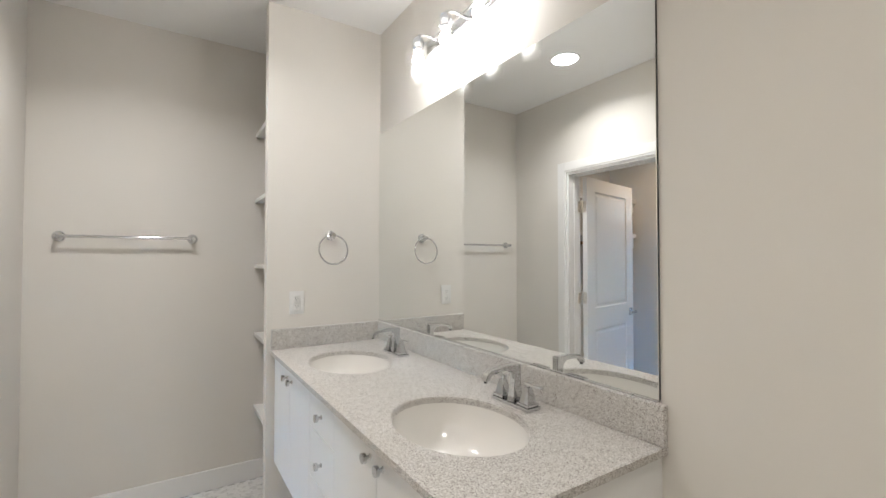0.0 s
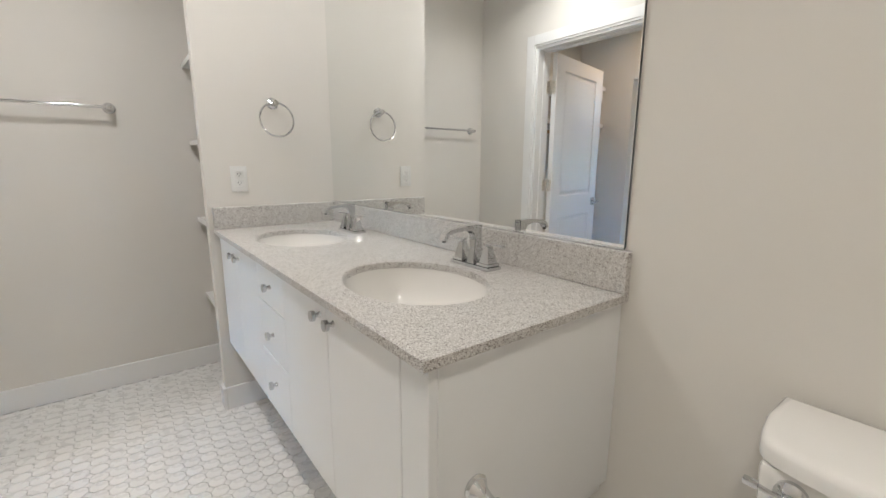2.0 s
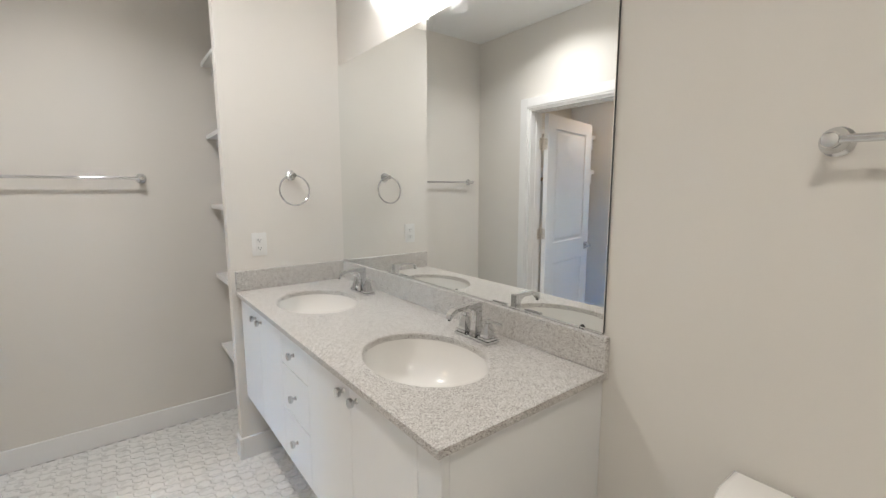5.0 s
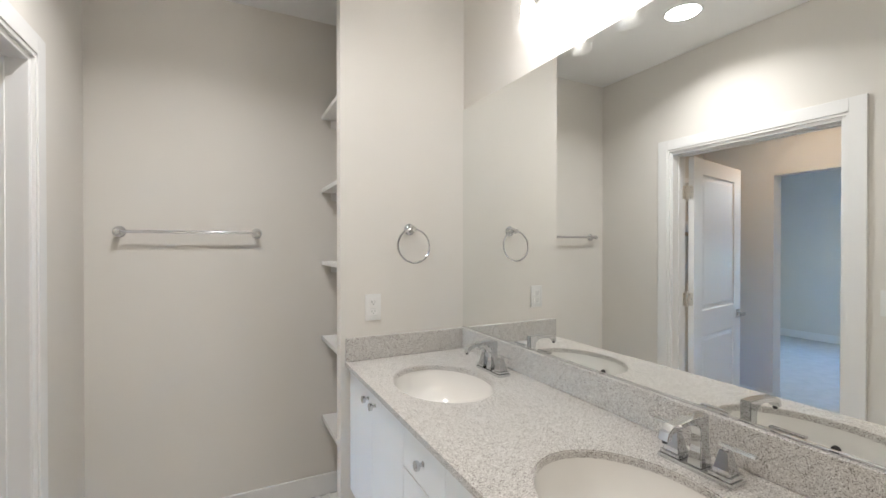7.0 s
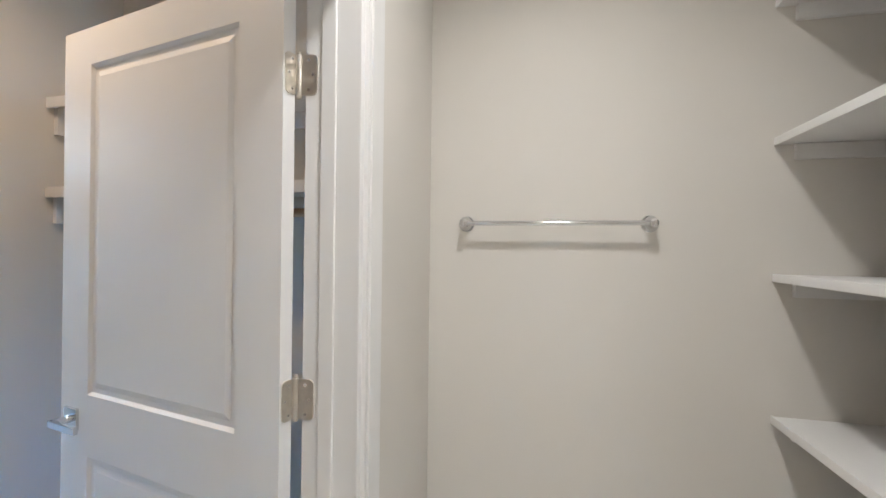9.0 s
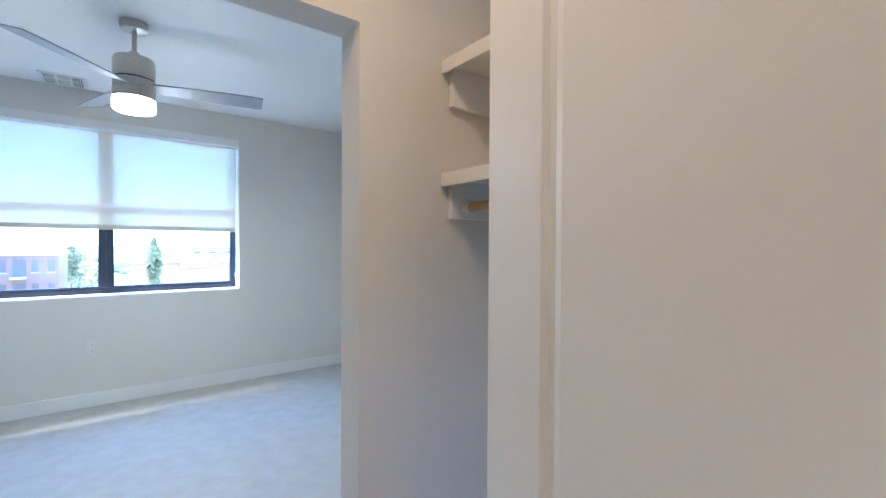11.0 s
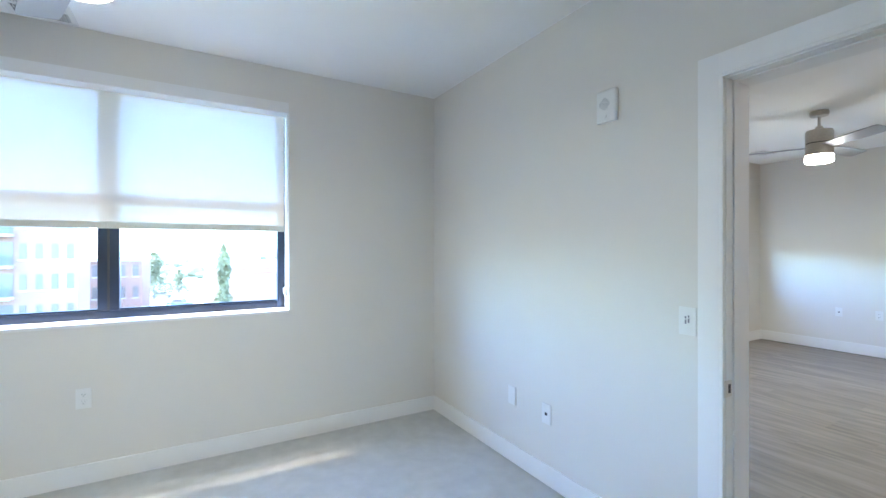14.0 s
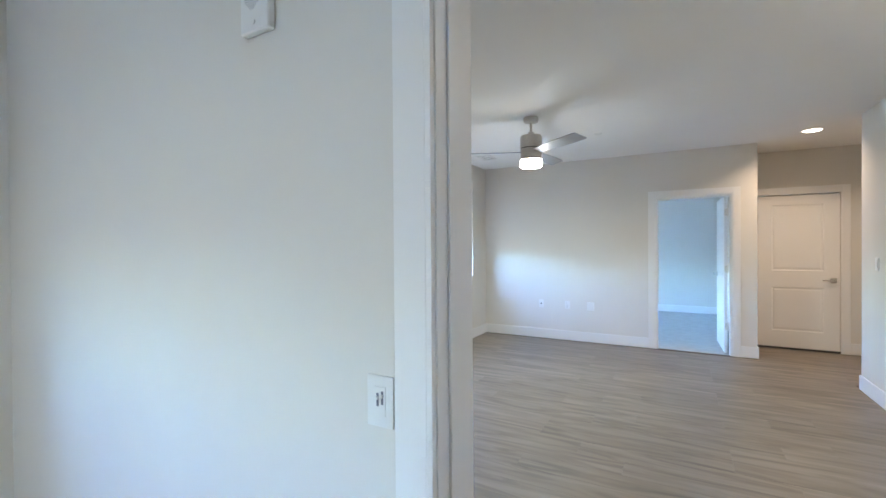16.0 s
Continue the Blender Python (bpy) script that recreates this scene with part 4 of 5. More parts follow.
def toilet_parts():
    inv = Matrix.Translation((0.35, -TY, 0))
    out = []
    bm = bm_box(-0.205, -0.02, TY - 0.235, TY + 0.235, 0.42, 0.751, 0.022, None, 4)
    for v in bm.verts:
        k = (0.751 - v.co.z) / 0.33
        v.co.y = TY + (v.co.y - TY) * (1 - 0.07 * k)
        v.co.x = -0.02 + (v.co.x + 0.02) * (1 - 0.08 * k)
    out.append(part("tank", bm, M_CERAMIC, to))
    # lid with a bowed front
    bm = bmesh.new()
    n = 60
    y0, y1 = TY - 0.255, TY + 0.255
    prof = []
    for i in range(n + 1):
        u = -1 + 2 * i / n
        yy = TY + 0.255 * u
        edge = (1 - abs(u) ** 26)
        prof.append((yy, -0.018 - (0.178 + 0.034 * (1 - u * u)) * max(edge, 0.0) ** 0.5 if abs(u) < 0.999 else -0.10))
    loop = [(-0.014, y0)] + [(x, y) for y, x in prof] + [(-0.014, y1)]
    lay = [(0.0, 0.752), (0.0, 0.772), (0.002, 0.778), (0.006, 0.782), (0.016, 0.785)]
    rings = []
    cx, cy = -0.11, TY
    for d, z in lay:
        rings.append([bm.verts.new((cx + (x - cx) * (1 - d / 0.11), cy + (y - cy) * (1 - d / 0.255), z)) for x, y in loop])
    for a, b in zip(rings, rings[1:]):
        for i in range(len(a)):
            j = (i + 1) % len(a)
            bm.faces.new((a[i], a[j], b[j], b[i]))
    bm.faces.new(rings[0][::-1])
    bm.faces.new(rings[-1])
    bmesh.ops.recalc_face_normals(bm, faces=bm.faces[:])
    out.append(part("tank_lid", bm, M_CERAMIC, to))
    ly = TY + 0.189
    bm = bm_lathe([(0.0, 0.012), (0.021, 0.004), (0.021, -0.004), (0.016, -0.008), (0.008, -0.011), (0.008, -0.022), (0.0, -0.024)], 24, (-0.208, ly, 0.720), "x")
    bm_tube([(-0.226, ly, 0.720), (-0.231, ly + 0.020, 0.724), (-0.235, ly + 0.036, 0.729)], 0.0045, 12, bm)
    bm_box(-0.241, -0.232, ly + 0.032, ly + 0.052, 0.725, 0.736, 0.003, bm)
    out.append(part("flush_lever", bm, M_CHROME, to, "chrome flush lever"))
    # bowl
    bm = bm_lathe([(0.0, 0.0), (0.11, 0.0), (0.115, 0.03), (0.10, 0.10), (0.115, 0.20), (0.165, 0.32), (0.185, 0.385), (0.18, 0.395), (0.14, 0.395), (0.12, 0.35), (0.07, 0.24), (0.0, 0.22)], 40)
    for v in bm.verts:
        v.co = Vector((-0.45 + v.co.x * 1.3, TY + v.co.y, v.co.z))
    out.append(part("bowl", bm, M_CERAMIC, to))
    out.append(part("neck", bm_box(-0.34, -0.06, TY - 0.10, TY + 0.10, 0.28, 0.4195, 0.03, None, 3), M_CERAMIC, to))
    bm = bm_lathe([(0.0, 0.398), (0.186, 0.398), (0.19, 0.405), (0.188, 0.425), (0.18, 0.432), (0.0, 0.434)], 40)
    for v in bm.verts:
        v.co = Vector((-0.45 + v.co.x * 1.3, TY + v.co.y, v.co.z))
    out.append(part("seat_lid", bm, M_CERAMIC, to))
    for p in out:
        p.matrix_parent_inverse = inv


toilet_parts()

# ---- closet ----
for z, lab in ((1.965, "white closet shelf on a wall cleat"), (1.60, "white closet shelf with a wooden hanging rod")):
    cs = thing("closet_shelf", (-2.5, 0.62, z - 0.02), lab, "shelf", "closet shelves")
    L0, L1 = X_C1 + 2.5 + 0.001, X_W0 + 2.5 - 0.004
    part("board", bm_box(L0, L1, -0.135, 0.179, 0.0, 0.02, 0.001, None, 1), M_TRIM, cs)
    part("front_edge", bm_box(L0, L1, -0.145, -0.1355, -0.022, 0.021, 0.002), M_TRIM, cs)
    part("cleat", bm_box(L0, L0 + 0.02, -0.115, 0.179, -0.125, -0.0005, 0.002), M_TRIM, cs)
    part("cleat", bm_box(L1 - 0.02, L1, -0.115, 0.179, -0.125, -0.0005, 0.002), M_TRIM, cs)
    part("back_cleat", bm_box(L0 + 0.02, L1 - 0.02, 0.161, 0.179, -0.07, -0.0005, 0.002), M_TRIM, cs)
    if z < 1.8:
        part("rod", bm_tube([(L0 + 0.022, -0.055, -0.085), (L1 - 0.022, -0.055, -0.085)], 0.0165, 20), M_RODWOOD, cs, "round wooden hanging rod")
        for x, s in ((L0 + 0.02, 1), (L1 - 0.02, -1)):
            part("rod_socket", bm_lathe([(0.0, 0.0), (0.029, 0.0), (0.028, 0.006 * s), (0.022, 0.010 * s), (0.021, 0.03 * s), (0.0175, 0.03 * s)], 24, (x, -0.055, -0.085), "x"), M_NICKEL, cs, "nickel rod socket")


# ---- ceiling fans ----
def ceiling_fan(name, x, y, turn, drop=0.20, watts=FAN_W):
    root = thing(name, (x, y, H), "brushed nickel three-blade ceiling fan with a lit drum lamp", "ceiling fan", "ceiling fans")
    part("canopy", bm_lathe([(0.0, -0.001), (0.07, -0.001), (0.072, -0.02), (0.066, -0.045), (0.03, -0.052), (0.0, -0.052)], 32), M_FANMETAL, root)
    part("down_rod", bm_lathe([(0.0125, -0.05), (0.0125, -drop - 0.01)], 16), M_FANMETAL, root)
    z = -drop
    part("rod_collar", bm_lathe([(0.014, z + 0.035), (0.026, z + 0.03), (0.034, z + 0.0), (0.0, z + 0.0)], 24), M_FANMETAL, root)
    part("motor_housing", bm_lathe([(0.0, z + 0.004), (0.06, z + 0.002), (0.095, z - 0.006), (0.103, z - 0.022), (0.103, z - 0.122), (0.0, z - 0.122)], 48), M_FANMETAL, root, "brushed nickel motor drum")
    part("gap_ring", bm_lathe([(0.097, z - 0.122), (0.097, z - 0.132)], 48), M_SLOT, root)
    part("lower_housing", bm_lathe([(0.0, z - 0.132), (0.103, z - 0.132), (0.103, z - 0.175), (0.1, z - 0.178), (0.104, z - 0.181), (0.104, z - 0.238), (0.0, z - 0.238)], 48), M_FANMETAL, root)
    part("lamp_drum", bm_lathe([(0.102, z - 0.238), (0.104, z - 0.25), (0.104, z - 0.295), (0.095, z - 0.305), (0.0, z - 0.308)], 48), M_LENS, root, "frosted drum lamp, lit")
    for k in range(3):
        a = radians(turn + 120 * k)
        bm = bmesh.new()
        n = 14
        top, bot = [], []
        for i in range(n + 1):
            u = i / n
            r = 0.085 + 0.595 * u
            hw = 0.045 + 0.022 * min(1, u * 1.6)
            if u > 0.96:
                hw -= 0.006
            for lst, t in ((top, 0.0035), (bot, -0.0035)):
                row = []
                for s in (-1, 1):
                    row.append(Vector((r, s * hw, z - 0.160 - s * hw * math.tan(radians(13)) + t)))
                lst.append(row)
        rot = Matrix.Rotation(a, 3, "Z")
        tv = [[bm.verts.new(rot @ c) for c in row] for row in top]
        bv = [[bm.verts.new(rot @ c) for c in row] for row in bot]
        for i in range(n):
            bm.faces.new((tv[i][0], tv[i + 1][0], tv[i + 1][1], tv[i][1]))
            bm.faces.new((bv[i][0], bv[i][1], bv[i + 1][1], bv[i + 1][0]))
            for s in (0, 1):
                bm.faces.new((tv[i][s], bv[i][s], bv[i + 1][s], tv[i + 1][s]))
        for e in (0, n):
            bm.faces.new((tv[e][0], tv[e][1], bv[e][1], bv[e][0]))
        bmesh.ops.recalc_face_normals(bm, faces=bm.faces[:])
        part("blade", bm, M_FANBLADE, root, "silver fan blade")
    d = bpy.data.lights.new(name + "_light", "AREA")
    d.shape, d.size, d.energy, d.color = "DISK", 0.18, watts, FANC
    lamp = new(name + "_light", d)
    lamp.location = (x, y, H - drop - 0.312)


ceiling_fan("ceiling_fan", -5.13, -0.28, 79.5)
ceiling_fan("ceiling_fan", -5.19, 5.03, 83, 0.17, 1.15)


# ---- wall plates, alarm and vents ----
def alarm_box():
    a = thing("smoke_alarm", (-4.925, Y_N0, 2.055), "white wall alarm with a round speaker grille", "alarm")
    part("body", bm_box(-0.056, 0.056, -0.024, -0.0005, -0.078, 0.078, 0.009, None, 3), M_PLASTIC, a)
    bm = bmesh.new()
    for i in range(-4, 5):
        for j in range(-4, 5):
            if i * i + j * j < 18:
                bm_lathe([(0.0, -0.0245), (0.0020, -0.0245), (0.0020, -0.023)], 6, (-0.006 + i * 0.0068, 0, 0.012 + j * 0.0068), "y", bm)
    part("grille", bm, M_RECESS, a, "grey speaker holes")
    part("test_button", bm_lathe([(0.0, -0.027), (0.006, -0.027), (0.0065, -0.023)], 12, (0.0, 0, -0.052), "y"), M_PLASTIC, a)


alarm_box()
fc = outlet("light_switch", (-4.535, Y_N0, 1.06), 0, "white wall control with shade drawn as two slim dark bars", "switch plate")
part("control_face", bm_box(-0.0165, 0.0165, -0.0075, -0.0058, -0.033, 0.033, 0.001), M_PLASTIC, fc)
# Each dark bar paints the shaded side of a small switch.
for cx, cz in ((-0.0055, 0.004), (0.0075, 0.009)):
    slot = part("slider_shade", bm_box(cx - 0.003, cx + 0.003, -0.0082, -0.0070, cz - 0.015, cz + 0.015), M_RECESS, fc, "dark bar for the shade beside a slider")
    part("slider", bm_box(cx - 0.0022, cx + 0.0022, -0.0125, -0.008, cz + 0.001, cz + 0.008, 0.0008), M_PLASTIC, slot)
outlet("outlet", (-5.352, Y_N0, 0.405), 0, "white wall outlet above the baseboard", "data outlet")
outlet("blank_plate", (-5.66, Y_N0, 0.422), 0, "white blank cover plate above the baseboard", "wall plate")
outlet("outlet", (X_WIN, -0.526, 0.495), 90, "white duplex outlet below the window")
outlet("outlet", (-5.78, Y_L0, 0.52), 0, "white data outlet on the living room wall", "data outlet")
outlet("outlet", (-5.392, Y_L0, 0.52), 0, "white duplex outlet on the living room wall")
wb = outlet("wall_box", (-5.062, Y_L0, 0.515), 0, "white plastic service box on the living room wall", "wall plate", w=0.10, h=0.12)
part("box_cover", bm_box(-0.045, 0.045, -0.035, -0.006, -0.055, 0.055, 0.004), M_PLASTIC, wb)
outlet("light_switch", (-2.42, 6.14, 1.22), -90, "white light switch on the hall corner", "light switch")


def ceiling_vent(name, x, y, w, l):
    v = thing(name, (x, y, H), "white slotted ceiling supply vent", "ceiling vent", "ceiling vents")
    part("vent_frame", bm_box(-w / 2, w / 2, -l / 2, l / 2, -0.007, -0.001, 0.003), M_PLASTIC, v)
    for r, xx in enumerate((-w / 4 + 0.006, w / 4 - 0.006)):
        for c in range(3):
            yy = (c - 1) * l * 0.29
            part("vent_backing", bm_box(xx - w * 0.17, xx + w * 0.17, yy - l * 0.115, yy + l * 0.115, -0.0085, -0.0068), M_SLOT, v, "dark vent opening")
            for k in range(6):
                if c == 1:
                    q = xx - w * 0.15 + k * w * 0.06
                    part("slat", bm_box(q - 0.004, q + 0.004, yy - l * 0.115, yy + l * 0.115, -0.0115, -0.0085, 0.001, None, 1), M_PLASTIC, v)
                else:
                    q = yy - l * 0.10 + k * l * 0.04
                    part("slat", bm_box(xx - w * 0.17, xx + w * 0.17, q - 0.003, q + 0.003, -0.0115, -0.0085, 0.001, None, 1), M_PLASTIC, v)


ceiling_vent("ceiling_vent", -6.525, -0.685, 0.28, 0.29)
ceiling_vent("ceiling_vent", -6.29, 6.54, 0.20, 0.34)
sk = thing("sprinkler", (-4.73, 5.98, H), "small white concealed ceiling sprinkler", "sprinkler")
part("cover_disc", bm_lathe([(0.0, -0.008), (0.038, -0.007), (0.04, -0.001), (0.0, -0.001)], 28), M_PLASTIC, sk)


# ---- outside: ground, buildings, trees, cars ----
G = -10.0
M_BRICK = mat("red_brick", (0.32, 0.135, 0.085), 0.85, vary=0.10, scale=0.6, bump=0.5, bscale=9)
M_BRICK2 = mat("brown_brick", (0.24, 0.12, 0.085), 0.85, vary=0.10, scale=0.6, bump=0.5, bscale=9)
M_STUCCO = mat("pale_stucco", (0.56, 0.49, 0.41), 0.85, vary=0.05, scale=0.4)
M_ROOFD = mat("dark_roof", (0.10, 0.11, 0.13), 0.8, vary=0.1, scale=0.5)
M_ROOFL = mat("white_roof", (0.64, 0.60, 0.54), 0.8, vary=0.05, scale=0.5)
# Base colour lifted to hold the sky's reflection in far panes.
M_GLASSD = mat("dark_window_glass", (0.11, 0.085, 0.075), 0.25, vary=0.2, scale=0.4)
M_ASPH = mat("asphalt", (0.075, 0.075, 0.078), 0.9, vary=0.15, scale=0.2, bump=0.3, bscale=5)
M_GRASS = mat("dry_grass", (0.16, 0.165, 0.10), 0.95, vary=0.3, scale=0.05)
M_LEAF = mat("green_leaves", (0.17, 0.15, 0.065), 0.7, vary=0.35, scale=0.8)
# Far leaves carry the distance haze as a paler base colour.
M_FARLEAF = mat("haze_tinted_far_leaves", (0.24, 0.20, 0.11), 0.8, vary=0.3, scale=0.3)
M_BARK = mat("grey_bark", (0.14, 0.11, 0.085), 0.9, vary=0.2, scale=3)
M_CONC = mat("pale_concrete", (0.45, 0.40, 0.34), 0.9, vary=0.08, scale=0.3)
M_SIGN = mat("orange_sign", (0.65, 0.20, 0.10), 0.5, vary=0.03)
M_TYRE = mat("tyre_rubber", (0.02, 0.02, 0.02), 0.85)

# Lot colour raised so the ground bounces daylight up to the ceilings.
M_LOT = mat("pale_lot_concrete", (0.30, 0.275, 0.245), 0.9, vary=0.12, scale=0.15)
slab("ground", -1500, 60, -1200, 1200, G - 0.4, G, M_GRASS, "grass and lots around the buildings", "ground")
slab("parking_lot", -140, -20, -9.0, 1.0, G, G + 0.03, M_LOT, "pale concrete parking lot", "parking lot")
slab("road", -150, -140, -300, 300, G, G + 0.04, M_ASPH, "asphalt street across the lot", "road")
slab("pavement", -140, -20, 1.0, 2.2, G, G + 0.15, M_CONC, "pale concrete pavement with a kerb", "pavement")
slab("outer_wall_below", -6.99, 0.14, -3.4, 11.2, G, -0.36, M_BRICK2, "brick storeys below the flat", "building")


def facade_building(name, x_front, depth, y0, y1, z1, label, wall_m, cols, floors, top_m, balcony_cols=()):
    root = thing(name, (x_front, (y0 + y1) / 2, G), label, "building")
    inv = root.matrix_world.inverted()

    def add(n_, bm, m, parent=root):
        p = part(n_, bm, m, parent, smooth=False)
        if parent is root:
            p.matrix_parent_inverse = inv
        return p
    add("wall", bm_box(x_front - depth, x_front, y0, y1, G, z1), wall_m)
    add("parapet", bm_box(x_front - depth - 0.2, x_front + 0.25, y0 - 0.2, y1 + 0.2, z1, z1 + 0.5), top_m)
    step = (y1 - y0) / cols
    fh = (z1 - G) / floors
    for f in range(floors if cols > 1 else 0):
        for c in range(cols):
            yc, zb = y0 + (c + 0.5) * step, G + f * fh
            if c in balcony_cols:
                # Dark box set on the wall for the shade inside the balcony recess.
                w = add("balcony_recess_shade", bm_box(x_front - 0.05, x_front + 0.06, yc - step * 0.42, yc + step * 0.42, zb + 0.35, zb + fh - 0.5), M_GLASSD)
                add("balcony_floor", bm_box(x_front, x_front + 1.3, yc - step * 0.46, yc + step * 0.46, zb + 0.05, zb + 0.3), M_CONC)
                add("balcony_rail", bm_box(x_front + 1.22, x_front + 1.28, yc - step * 0.46, yc + step * 0.46, zb + 1.25, zb + 1.33), M_ROOFD)
                bm = bmesh.new()
                for k in range(12):
                    yy = yc - step * 0.45 + step * 0.9 * k / 11
                    bm_box(x_front + 1.23, x_front + 1.27, yy - 0.02, yy + 0.02, zb + 0.3, zb + 1.25, 0, bm)
                add("balusters", bm, M_ROOFD)
            else:
                hw = min(0.75, step * 0.22)
                w = add("window", bm_box(x_front, x_front + 0.04, yc - hw, yc + hw, zb + 0.9, zb + fh - 0.6), M_GLASSD)
                part("window_surround", bm_box(x_front, x_front + 0.07, yc - hw - 0.1, yc + hw + 0.1, zb + 0.75, zb + 0.9), M_CONC, w, smooth=False)
    return root


facade_building("apartment_building", -62, 6, -35.08, -10.58, 5.65, "brown brick apartment block with balconies and narrow windows", M_BRICK2, 20, 5, M_STUCCO, (8, 9, 14, 15))
facade_building("brick_building", -82, 14, -21.0, -6.75, -0.45, "low tan brick building with balconies and a flat pale roof", M_BRICK2, 9, 3, M_ROOFL, (4, 6))
shop = facade_building("brick_shop", -70, 26, 1.65, 30.0, -1.3, "red brick commercial building with an orange sign", M_BRICK, 1, 1, M_ROOFL)
sg = thing("shop_sign", (-69.9, 6.6, -2.0), "orange lettering bars on the brick wall", "sign")
part("sign_mark", bm_box(0, 0.12, 0.0, 0.8, -0.1, 0.6, 0.03), M_SIGN, sg)
for k in range(8):
    y = 1.0 + 0.45 * k + (0.25 if k > 4 else 0.0)
    part("sign_line", bm_box(0, 0.12, y, y + 0.34, -0.05, 0.48, 0.03), M_SIGN, sg)
hb = thing("far_house", (-120, 17.6, G), "far grey building with a dark pitched roof", "building")
part("wall", bm_box(-6, 6, -5.5, 5.5, 0, 10.2), M_STUCCO, hb, smooth=False)
bm = bmesh.new()
vs = [bm.verts.new(c) for c in ((-7, -6.5, 10.2), (7, -6.5, 10.2), (7, 6.5, 10.2), (-7, 6.5, 10.2), (0, -3.5, 12.2), (0, 3.5, 12.2))]
for f in ((0, 1, 4), (1, 2, 5, 4), (2, 3, 5), (3, 0, 4, 5), (3, 2, 1, 0)):
    bm.faces.new([vs[i] for i in f])
part("roof", bm, M_ROOFD, hb, smooth=False)
for yy in (-3.2, 0.0, 3.2):
    part("window", bm_box(6.0, 6.08, yy - 0.7, yy + 0.7, 7.4, 9.4), M_GLASSD, hb, smooth=False)


def tree(name, x, y, h, w, label, leaves=900, seed=1):
    rnd = random.Random(seed)
    root = thing(name, (x, y, G), label, "tree")
    bm = bm_lathe([(0.0, 0.0), (0.22, 0.0), (0.16, h * 0.25), (0.09, h * 0.6), (0.02, h * 0.95), (0.0, h * 0.95)], 10)
    for k in range(9):
        a, z = k * 2.4, h * (0.2 + 0.075 * k)
        r = w * (1.0 - 0.085 * k)
        bm_tube([(0, 0, z), (r * 0.5 * math.cos(a), r * 0.5 * math.sin(a), z + 0.5), (r * 0.85 * math.cos(a), r * 0.85 * math.sin(a), z + 0.8)], 0.035, 6, bm)
    part("trunk", bm, M_BARK, root)
    bm = bmesh.new()
    for _ in range(leaves):
        u = rnd.random()
        z = h * (0.14 + 0.86 * u)
        rr = w * (1 - u) ** 0.6 * (0.75 + 0.35 * math.sin(9 * u + rnd.random())) * rnd.random() ** 0.4
        a = rnd.random() * 6.283
        c = Vector((rr * math.cos(a), rr * math.sin(a), z))
        s = 0.16 + 0.2 * rnd.random()
        e1 = Vector((rnd.uniform(-1, 1), rnd.uniform(-1, 1), rnd.uniform(-1, 1))).normalized() * s
        e2 = e1.cross(Vector((rnd.uniform(-1, 1), rnd.uniform(-1, 1), rnd.uniform(-1, 1)))).normalized() * s * 0.7
        bm.faces.new([bm.verts.new(c + q) for q in (e1, e2, -e1, -e2)])
    part("crown", bm, M_LEAF, root, smooth=False)


tree("tree", -63, 3.2, 11.9, 1.75, "slim green conical tree beside the brick building", 1500, 3)
tree("tree", -118, -7.7, 10.6, 4.0, "rounded yellow-green tree by the parking lot", 1800, 5)
tree("tree", -128, -3.2, 6.0, 2.4, "green tree at the end of the lot", 600, 7)

bm = bmesh.new()
_r = random.Random(11)
for k in range(450):
    d = _r.uniform(170, 420)
    yy = _r.uniform(-0.55, 0.45) * d
    s = _r.uniform(1.3, 3.0)
    m4 = Matrix.Translation((-d, yy, G + s * 0.75)) @ Matrix.Diagonal((s, s, s * _r.uniform(0.75, 1.1), 1))
    r = bmesh.ops.create_icosphere(bm, subdivisions=1, radius=1.0, matrix=m4)
    for v in r["verts"]:
        v.co += Vector((_r.uniform(-1, 1), _r.uniform(-1, 1), _r.uniform(-1, 1))) * s * 0.28
solid("far_trees", bm, M_FARLEAF, "belt of far tree crowns, haze put in their colour", "trees", kind="stuff")


def parked_car(x, y, rz, color, label):
    m = mat("car_paint", color, 0.3, 0.2, vary=0.02, coat=0.6)
    c = thing("parked_car", (x, y, G + 0.03), label, "car", "parked cars", rz=rz)
    bm = bm_box(-2.2, 2.2, -0.88, 0.88, 0.28, 0.82, 0.14, None, 3)
    part("body", bm, m, c)
    bm = bm_box(-1.35, 1.05, -0.76, 0.76, 0.80, 1.42, 0.12, None, 3)
    for v in bm.verts:
        if v.co.z > 1.2:
            v.co.x = -0.15 + (v.co.x + 0.15) * 0.72
    part("cabin_glass", bm, M_GLASSD, c)
    part("roof_panel", bm_box(-0.98, 0.66, -0.68, 0.68, 1.40, 1.45, 0.02), m, c)
    for wx in (-1.35, 1.35):
        for wy in (-0.9, 0.72):
            w = part("wheel", bm_lathe([(0.0, 0.0), (0.31, 0.0), (0.33, 0.03), (0.33, 0.16), (0.31, 0.19), (0.0, 0.19)], 20, (wx, wy, 0.33), "y"), M_TYRE, c)
            part("rim", bm_lathe([(0.0, -0.01), (0.2, -0.01), (0.2, 0.20), (0.0, 0.20)], 16, (wx, wy, 0.33), "y"), M_NICKEL, w)


parked_car(-122, -6.4, 80, (0.30, 0.31, 0.33), "grey car parked on the asphalt lot")
parked_car(-103, -2.4, 60, (0.06, 0.08, 0.10), "dark car parked on the asphalt lot")
parked_car(-136, -2.4, 85, (0.55, 0.55, 0.55), "silver car parked at the far end of the lot")

# ---- living-room planks ----
M_GAP = mat("plank_gap", (0.13, 0.105, 0.08), 0.8, vary=0.1)
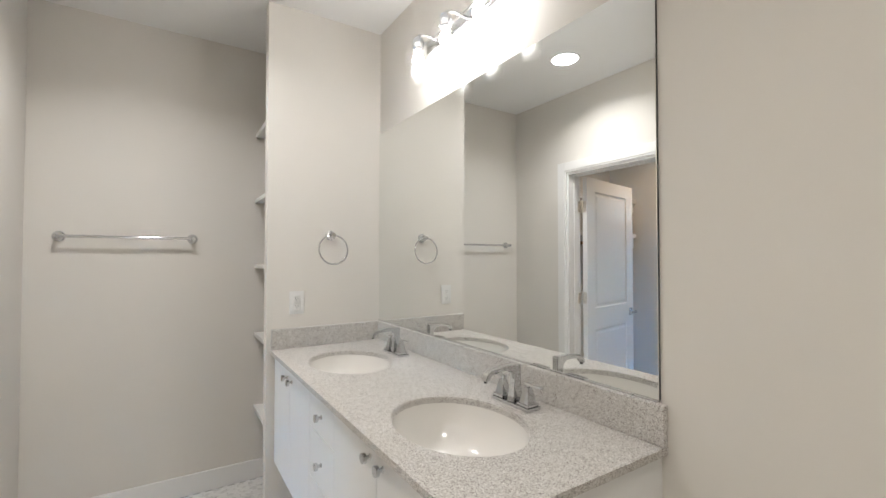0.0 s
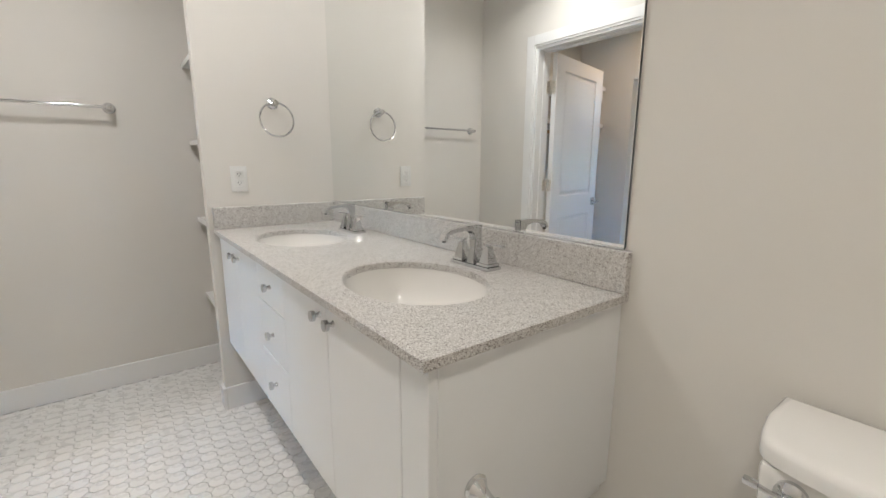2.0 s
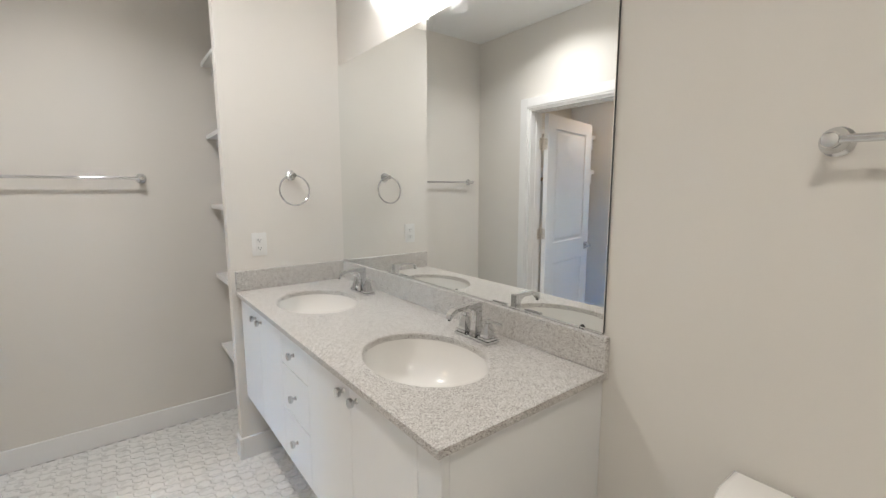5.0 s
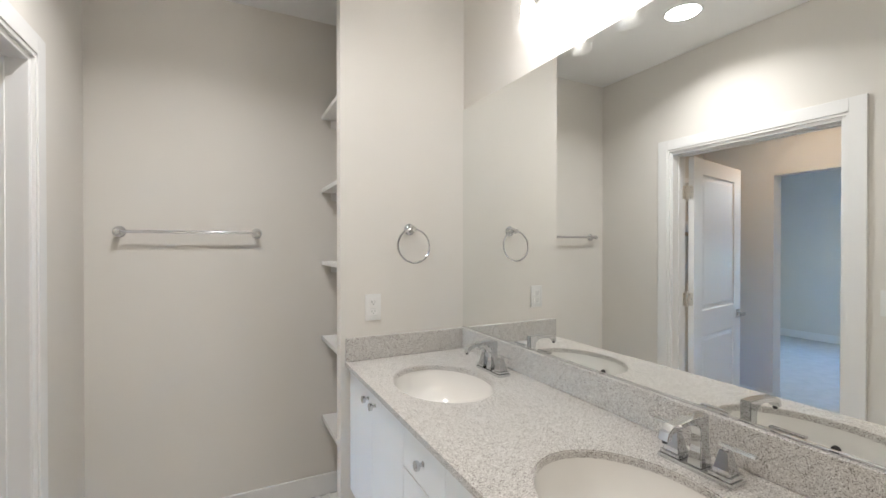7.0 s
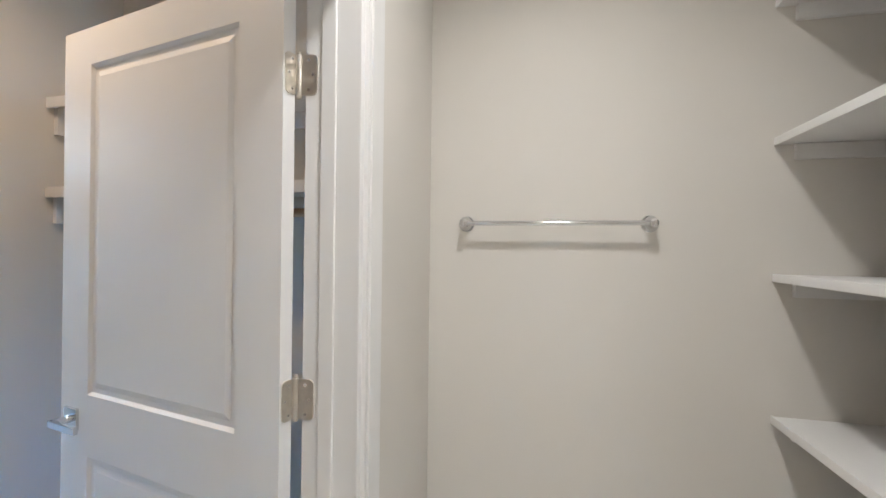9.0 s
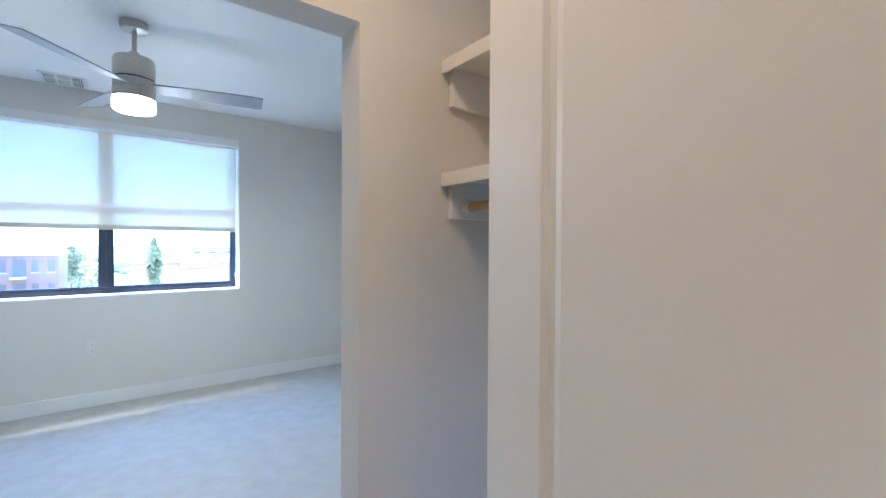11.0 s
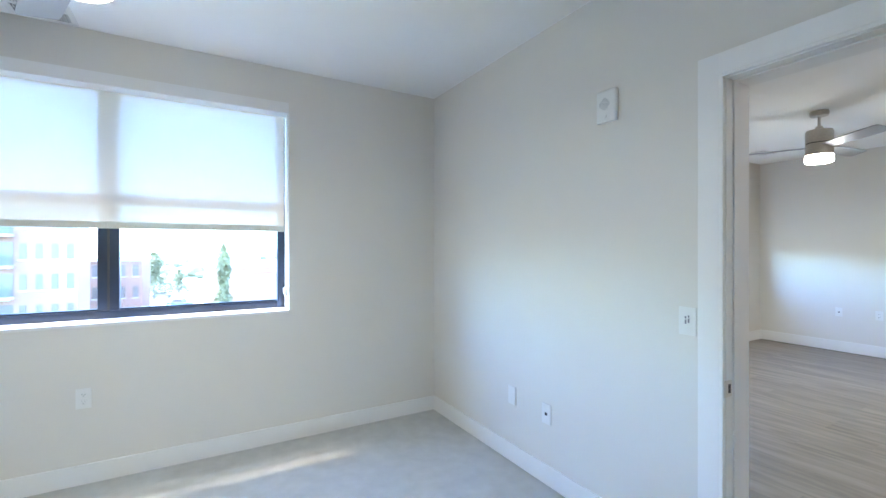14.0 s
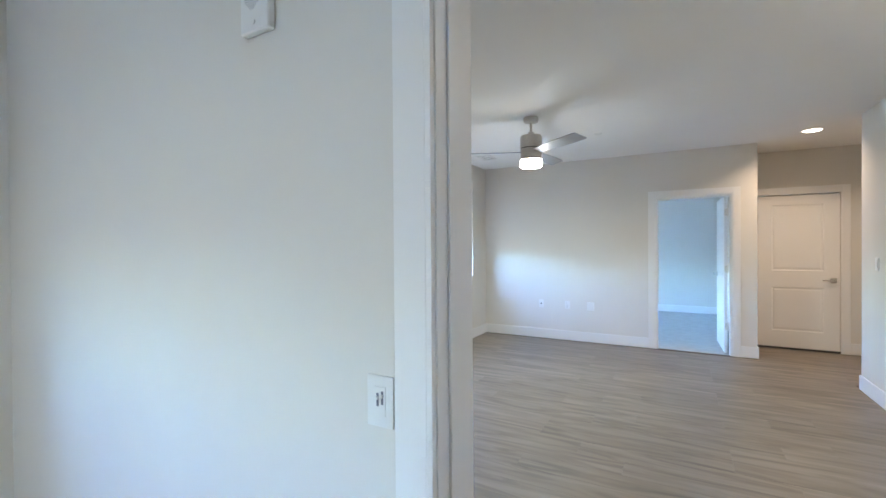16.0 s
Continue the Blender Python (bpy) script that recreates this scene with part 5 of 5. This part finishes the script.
fl = slab("floor_living", X_WIN, -1.0, Y_N0 + 0.06, 8.178, -0.10, -0.006, M_GAP, "grey-brown wood-look vinyl plank floor", "floor")
PW, PL = 0.178, 1.22
_meshes = {}
_rp = random.Random(4)


def plank_mesh(l, w):
    key = (round(l, 2), round(w, 3))
    if key not in _meshes:
        b = bm_box(0, l - 0.0004, 0, w - 0.0004, -0.006, 0.0, 0.0)
        for v in b.verts:
            if v.co.z > -0.003:
                v.co.x += 0.0005 if v.co.x < l / 2 else -0.0005
                v.co.y += 0.0005 if v.co.y < w / 2 else -0.0005
        me = bpy.data.meshes.new("plank")
        b.to_mesh(me)
        b.free()
        me.materials.append(M_PLANK)
        _meshes[key] = me
    return _meshes[key]


_rows = int((8.178 - Y_N0 - 0.06) / PW) + 1
for r in range(_rows):
    y = Y_N0 + 0.06 + r * PW
    w = min(PW, 8.178 - y)
    if w < 0.02:
        continue
    x_end = -1.0 if y > 6.5 else -2.42
    x_beg = X_WIN if y < 7.3 else -3.112
    x = X_WIN - _rp.choice((0.0, 0.3, 0.61, 0.92))
    while x < x_end:
        a, b = max(x, x_beg), min(x + PL, x_end)
        if b - a > 0.03:
            p = new("plank", plank_mesh(b - a, w))
            p.location = (a, y, 0.0)
            p.parent = fl
        x += PL

# ---- bathroom octagon tiles with square dots ----
bf = slab("floor_bath", X_W0 + 0.03, 0.0, -3.2, Y_T, -0.10, -0.0035, M_GROUT, "white octagon and dot mosaic tile with grey grout", "floor")
PT, CUT = 0.0595, 0.0128


def octagon(cx, cy, half, cut, bm, zb=-0.0035, zt=0.0):
    pts = [(half, -cut), (half, cut), (cut, half), (-cut, half), (-half, cut), (-half, -cut), (-cut, -half), (cut, -half)]
    lo = [bm.verts.new((cx + x, cy + y, zb)) for x, y in pts]
    mid = [bm.verts.new((cx + x, cy + y, zt - 0.0006)) for x, y in pts]
    top = [bm.verts.new((cx + x * 0.965, cy + y * 0.965, zt)) for x, y in pts]
    for a, b in ((lo, mid), (mid, top)):
        for i in range(8):
            j = (i + 1) % 8
            bm.faces.new((a[i], a[j], b[j], b[i]))
    bm.faces.new(top)


_ob = bmesh.new()
octagon(0, 0, PT / 2 - 0.0012, CUT, _ob)
oct_me = bpy.data.meshes.new("tile")
_ob.to_mesh(oct_me)
_ob.free()
oct_me.materials.append(M_OCT)
rest, dots = bmesh.new(), bmesh.new()
_cells = []
for i in range(int(1.62 / PT) + 2):
    for j in range(int(3.8 / PT) + 2):
        cx, cy = -0.03 - i * PT, Y_T - 0.016 - PT / 2 - j * PT
        if cx - PT / 2 < X_W0 + 0.03 or cy - PT / 2 < -3.2:
            continue
        _cells.append((cx, cy))
_cells.sort(key=lambda c: (c[0] + 0.85) ** 2 + (c[1] + 0.75) ** 2)
for k, (cx, cy) in enumerate(_cells):
    if k < 300:
        t = new("tile", oct_me)
        t.location = (cx, cy, 0.0003 * math.sin(k * 12.9))
        t.parent = bf
    else:
        octagon(cx, cy, PT / 2 - 0.0012, CUT, rest)
    d = PT / 2 - CUT - 0.0018
    c = [(cx + PT / 2, cy + PT / 2 - d), (cx + PT / 2 + d, cy + PT / 2), (cx + PT / 2, cy + PT / 2 + d), (cx + PT / 2 - d, cy + PT / 2)]
    v0 = [dots.verts.new((*p, -0.0035)) for p in c]
    v1 = [dots.verts.new((*p, -0.0003)) for p in c]
    for i in range(4):
        dots.faces.new((v0[i], v0[(i + 1) % 4], v1[(i + 1) % 4], v1[i]))
    dots.faces.new(v1)
for n_, b_ in (("octagon_tiles", rest), ("dot_tiles", dots)):
    p = part(n_, b_, M_OCT, bf, smooth=False)
    tagged(p, kind="stuff")
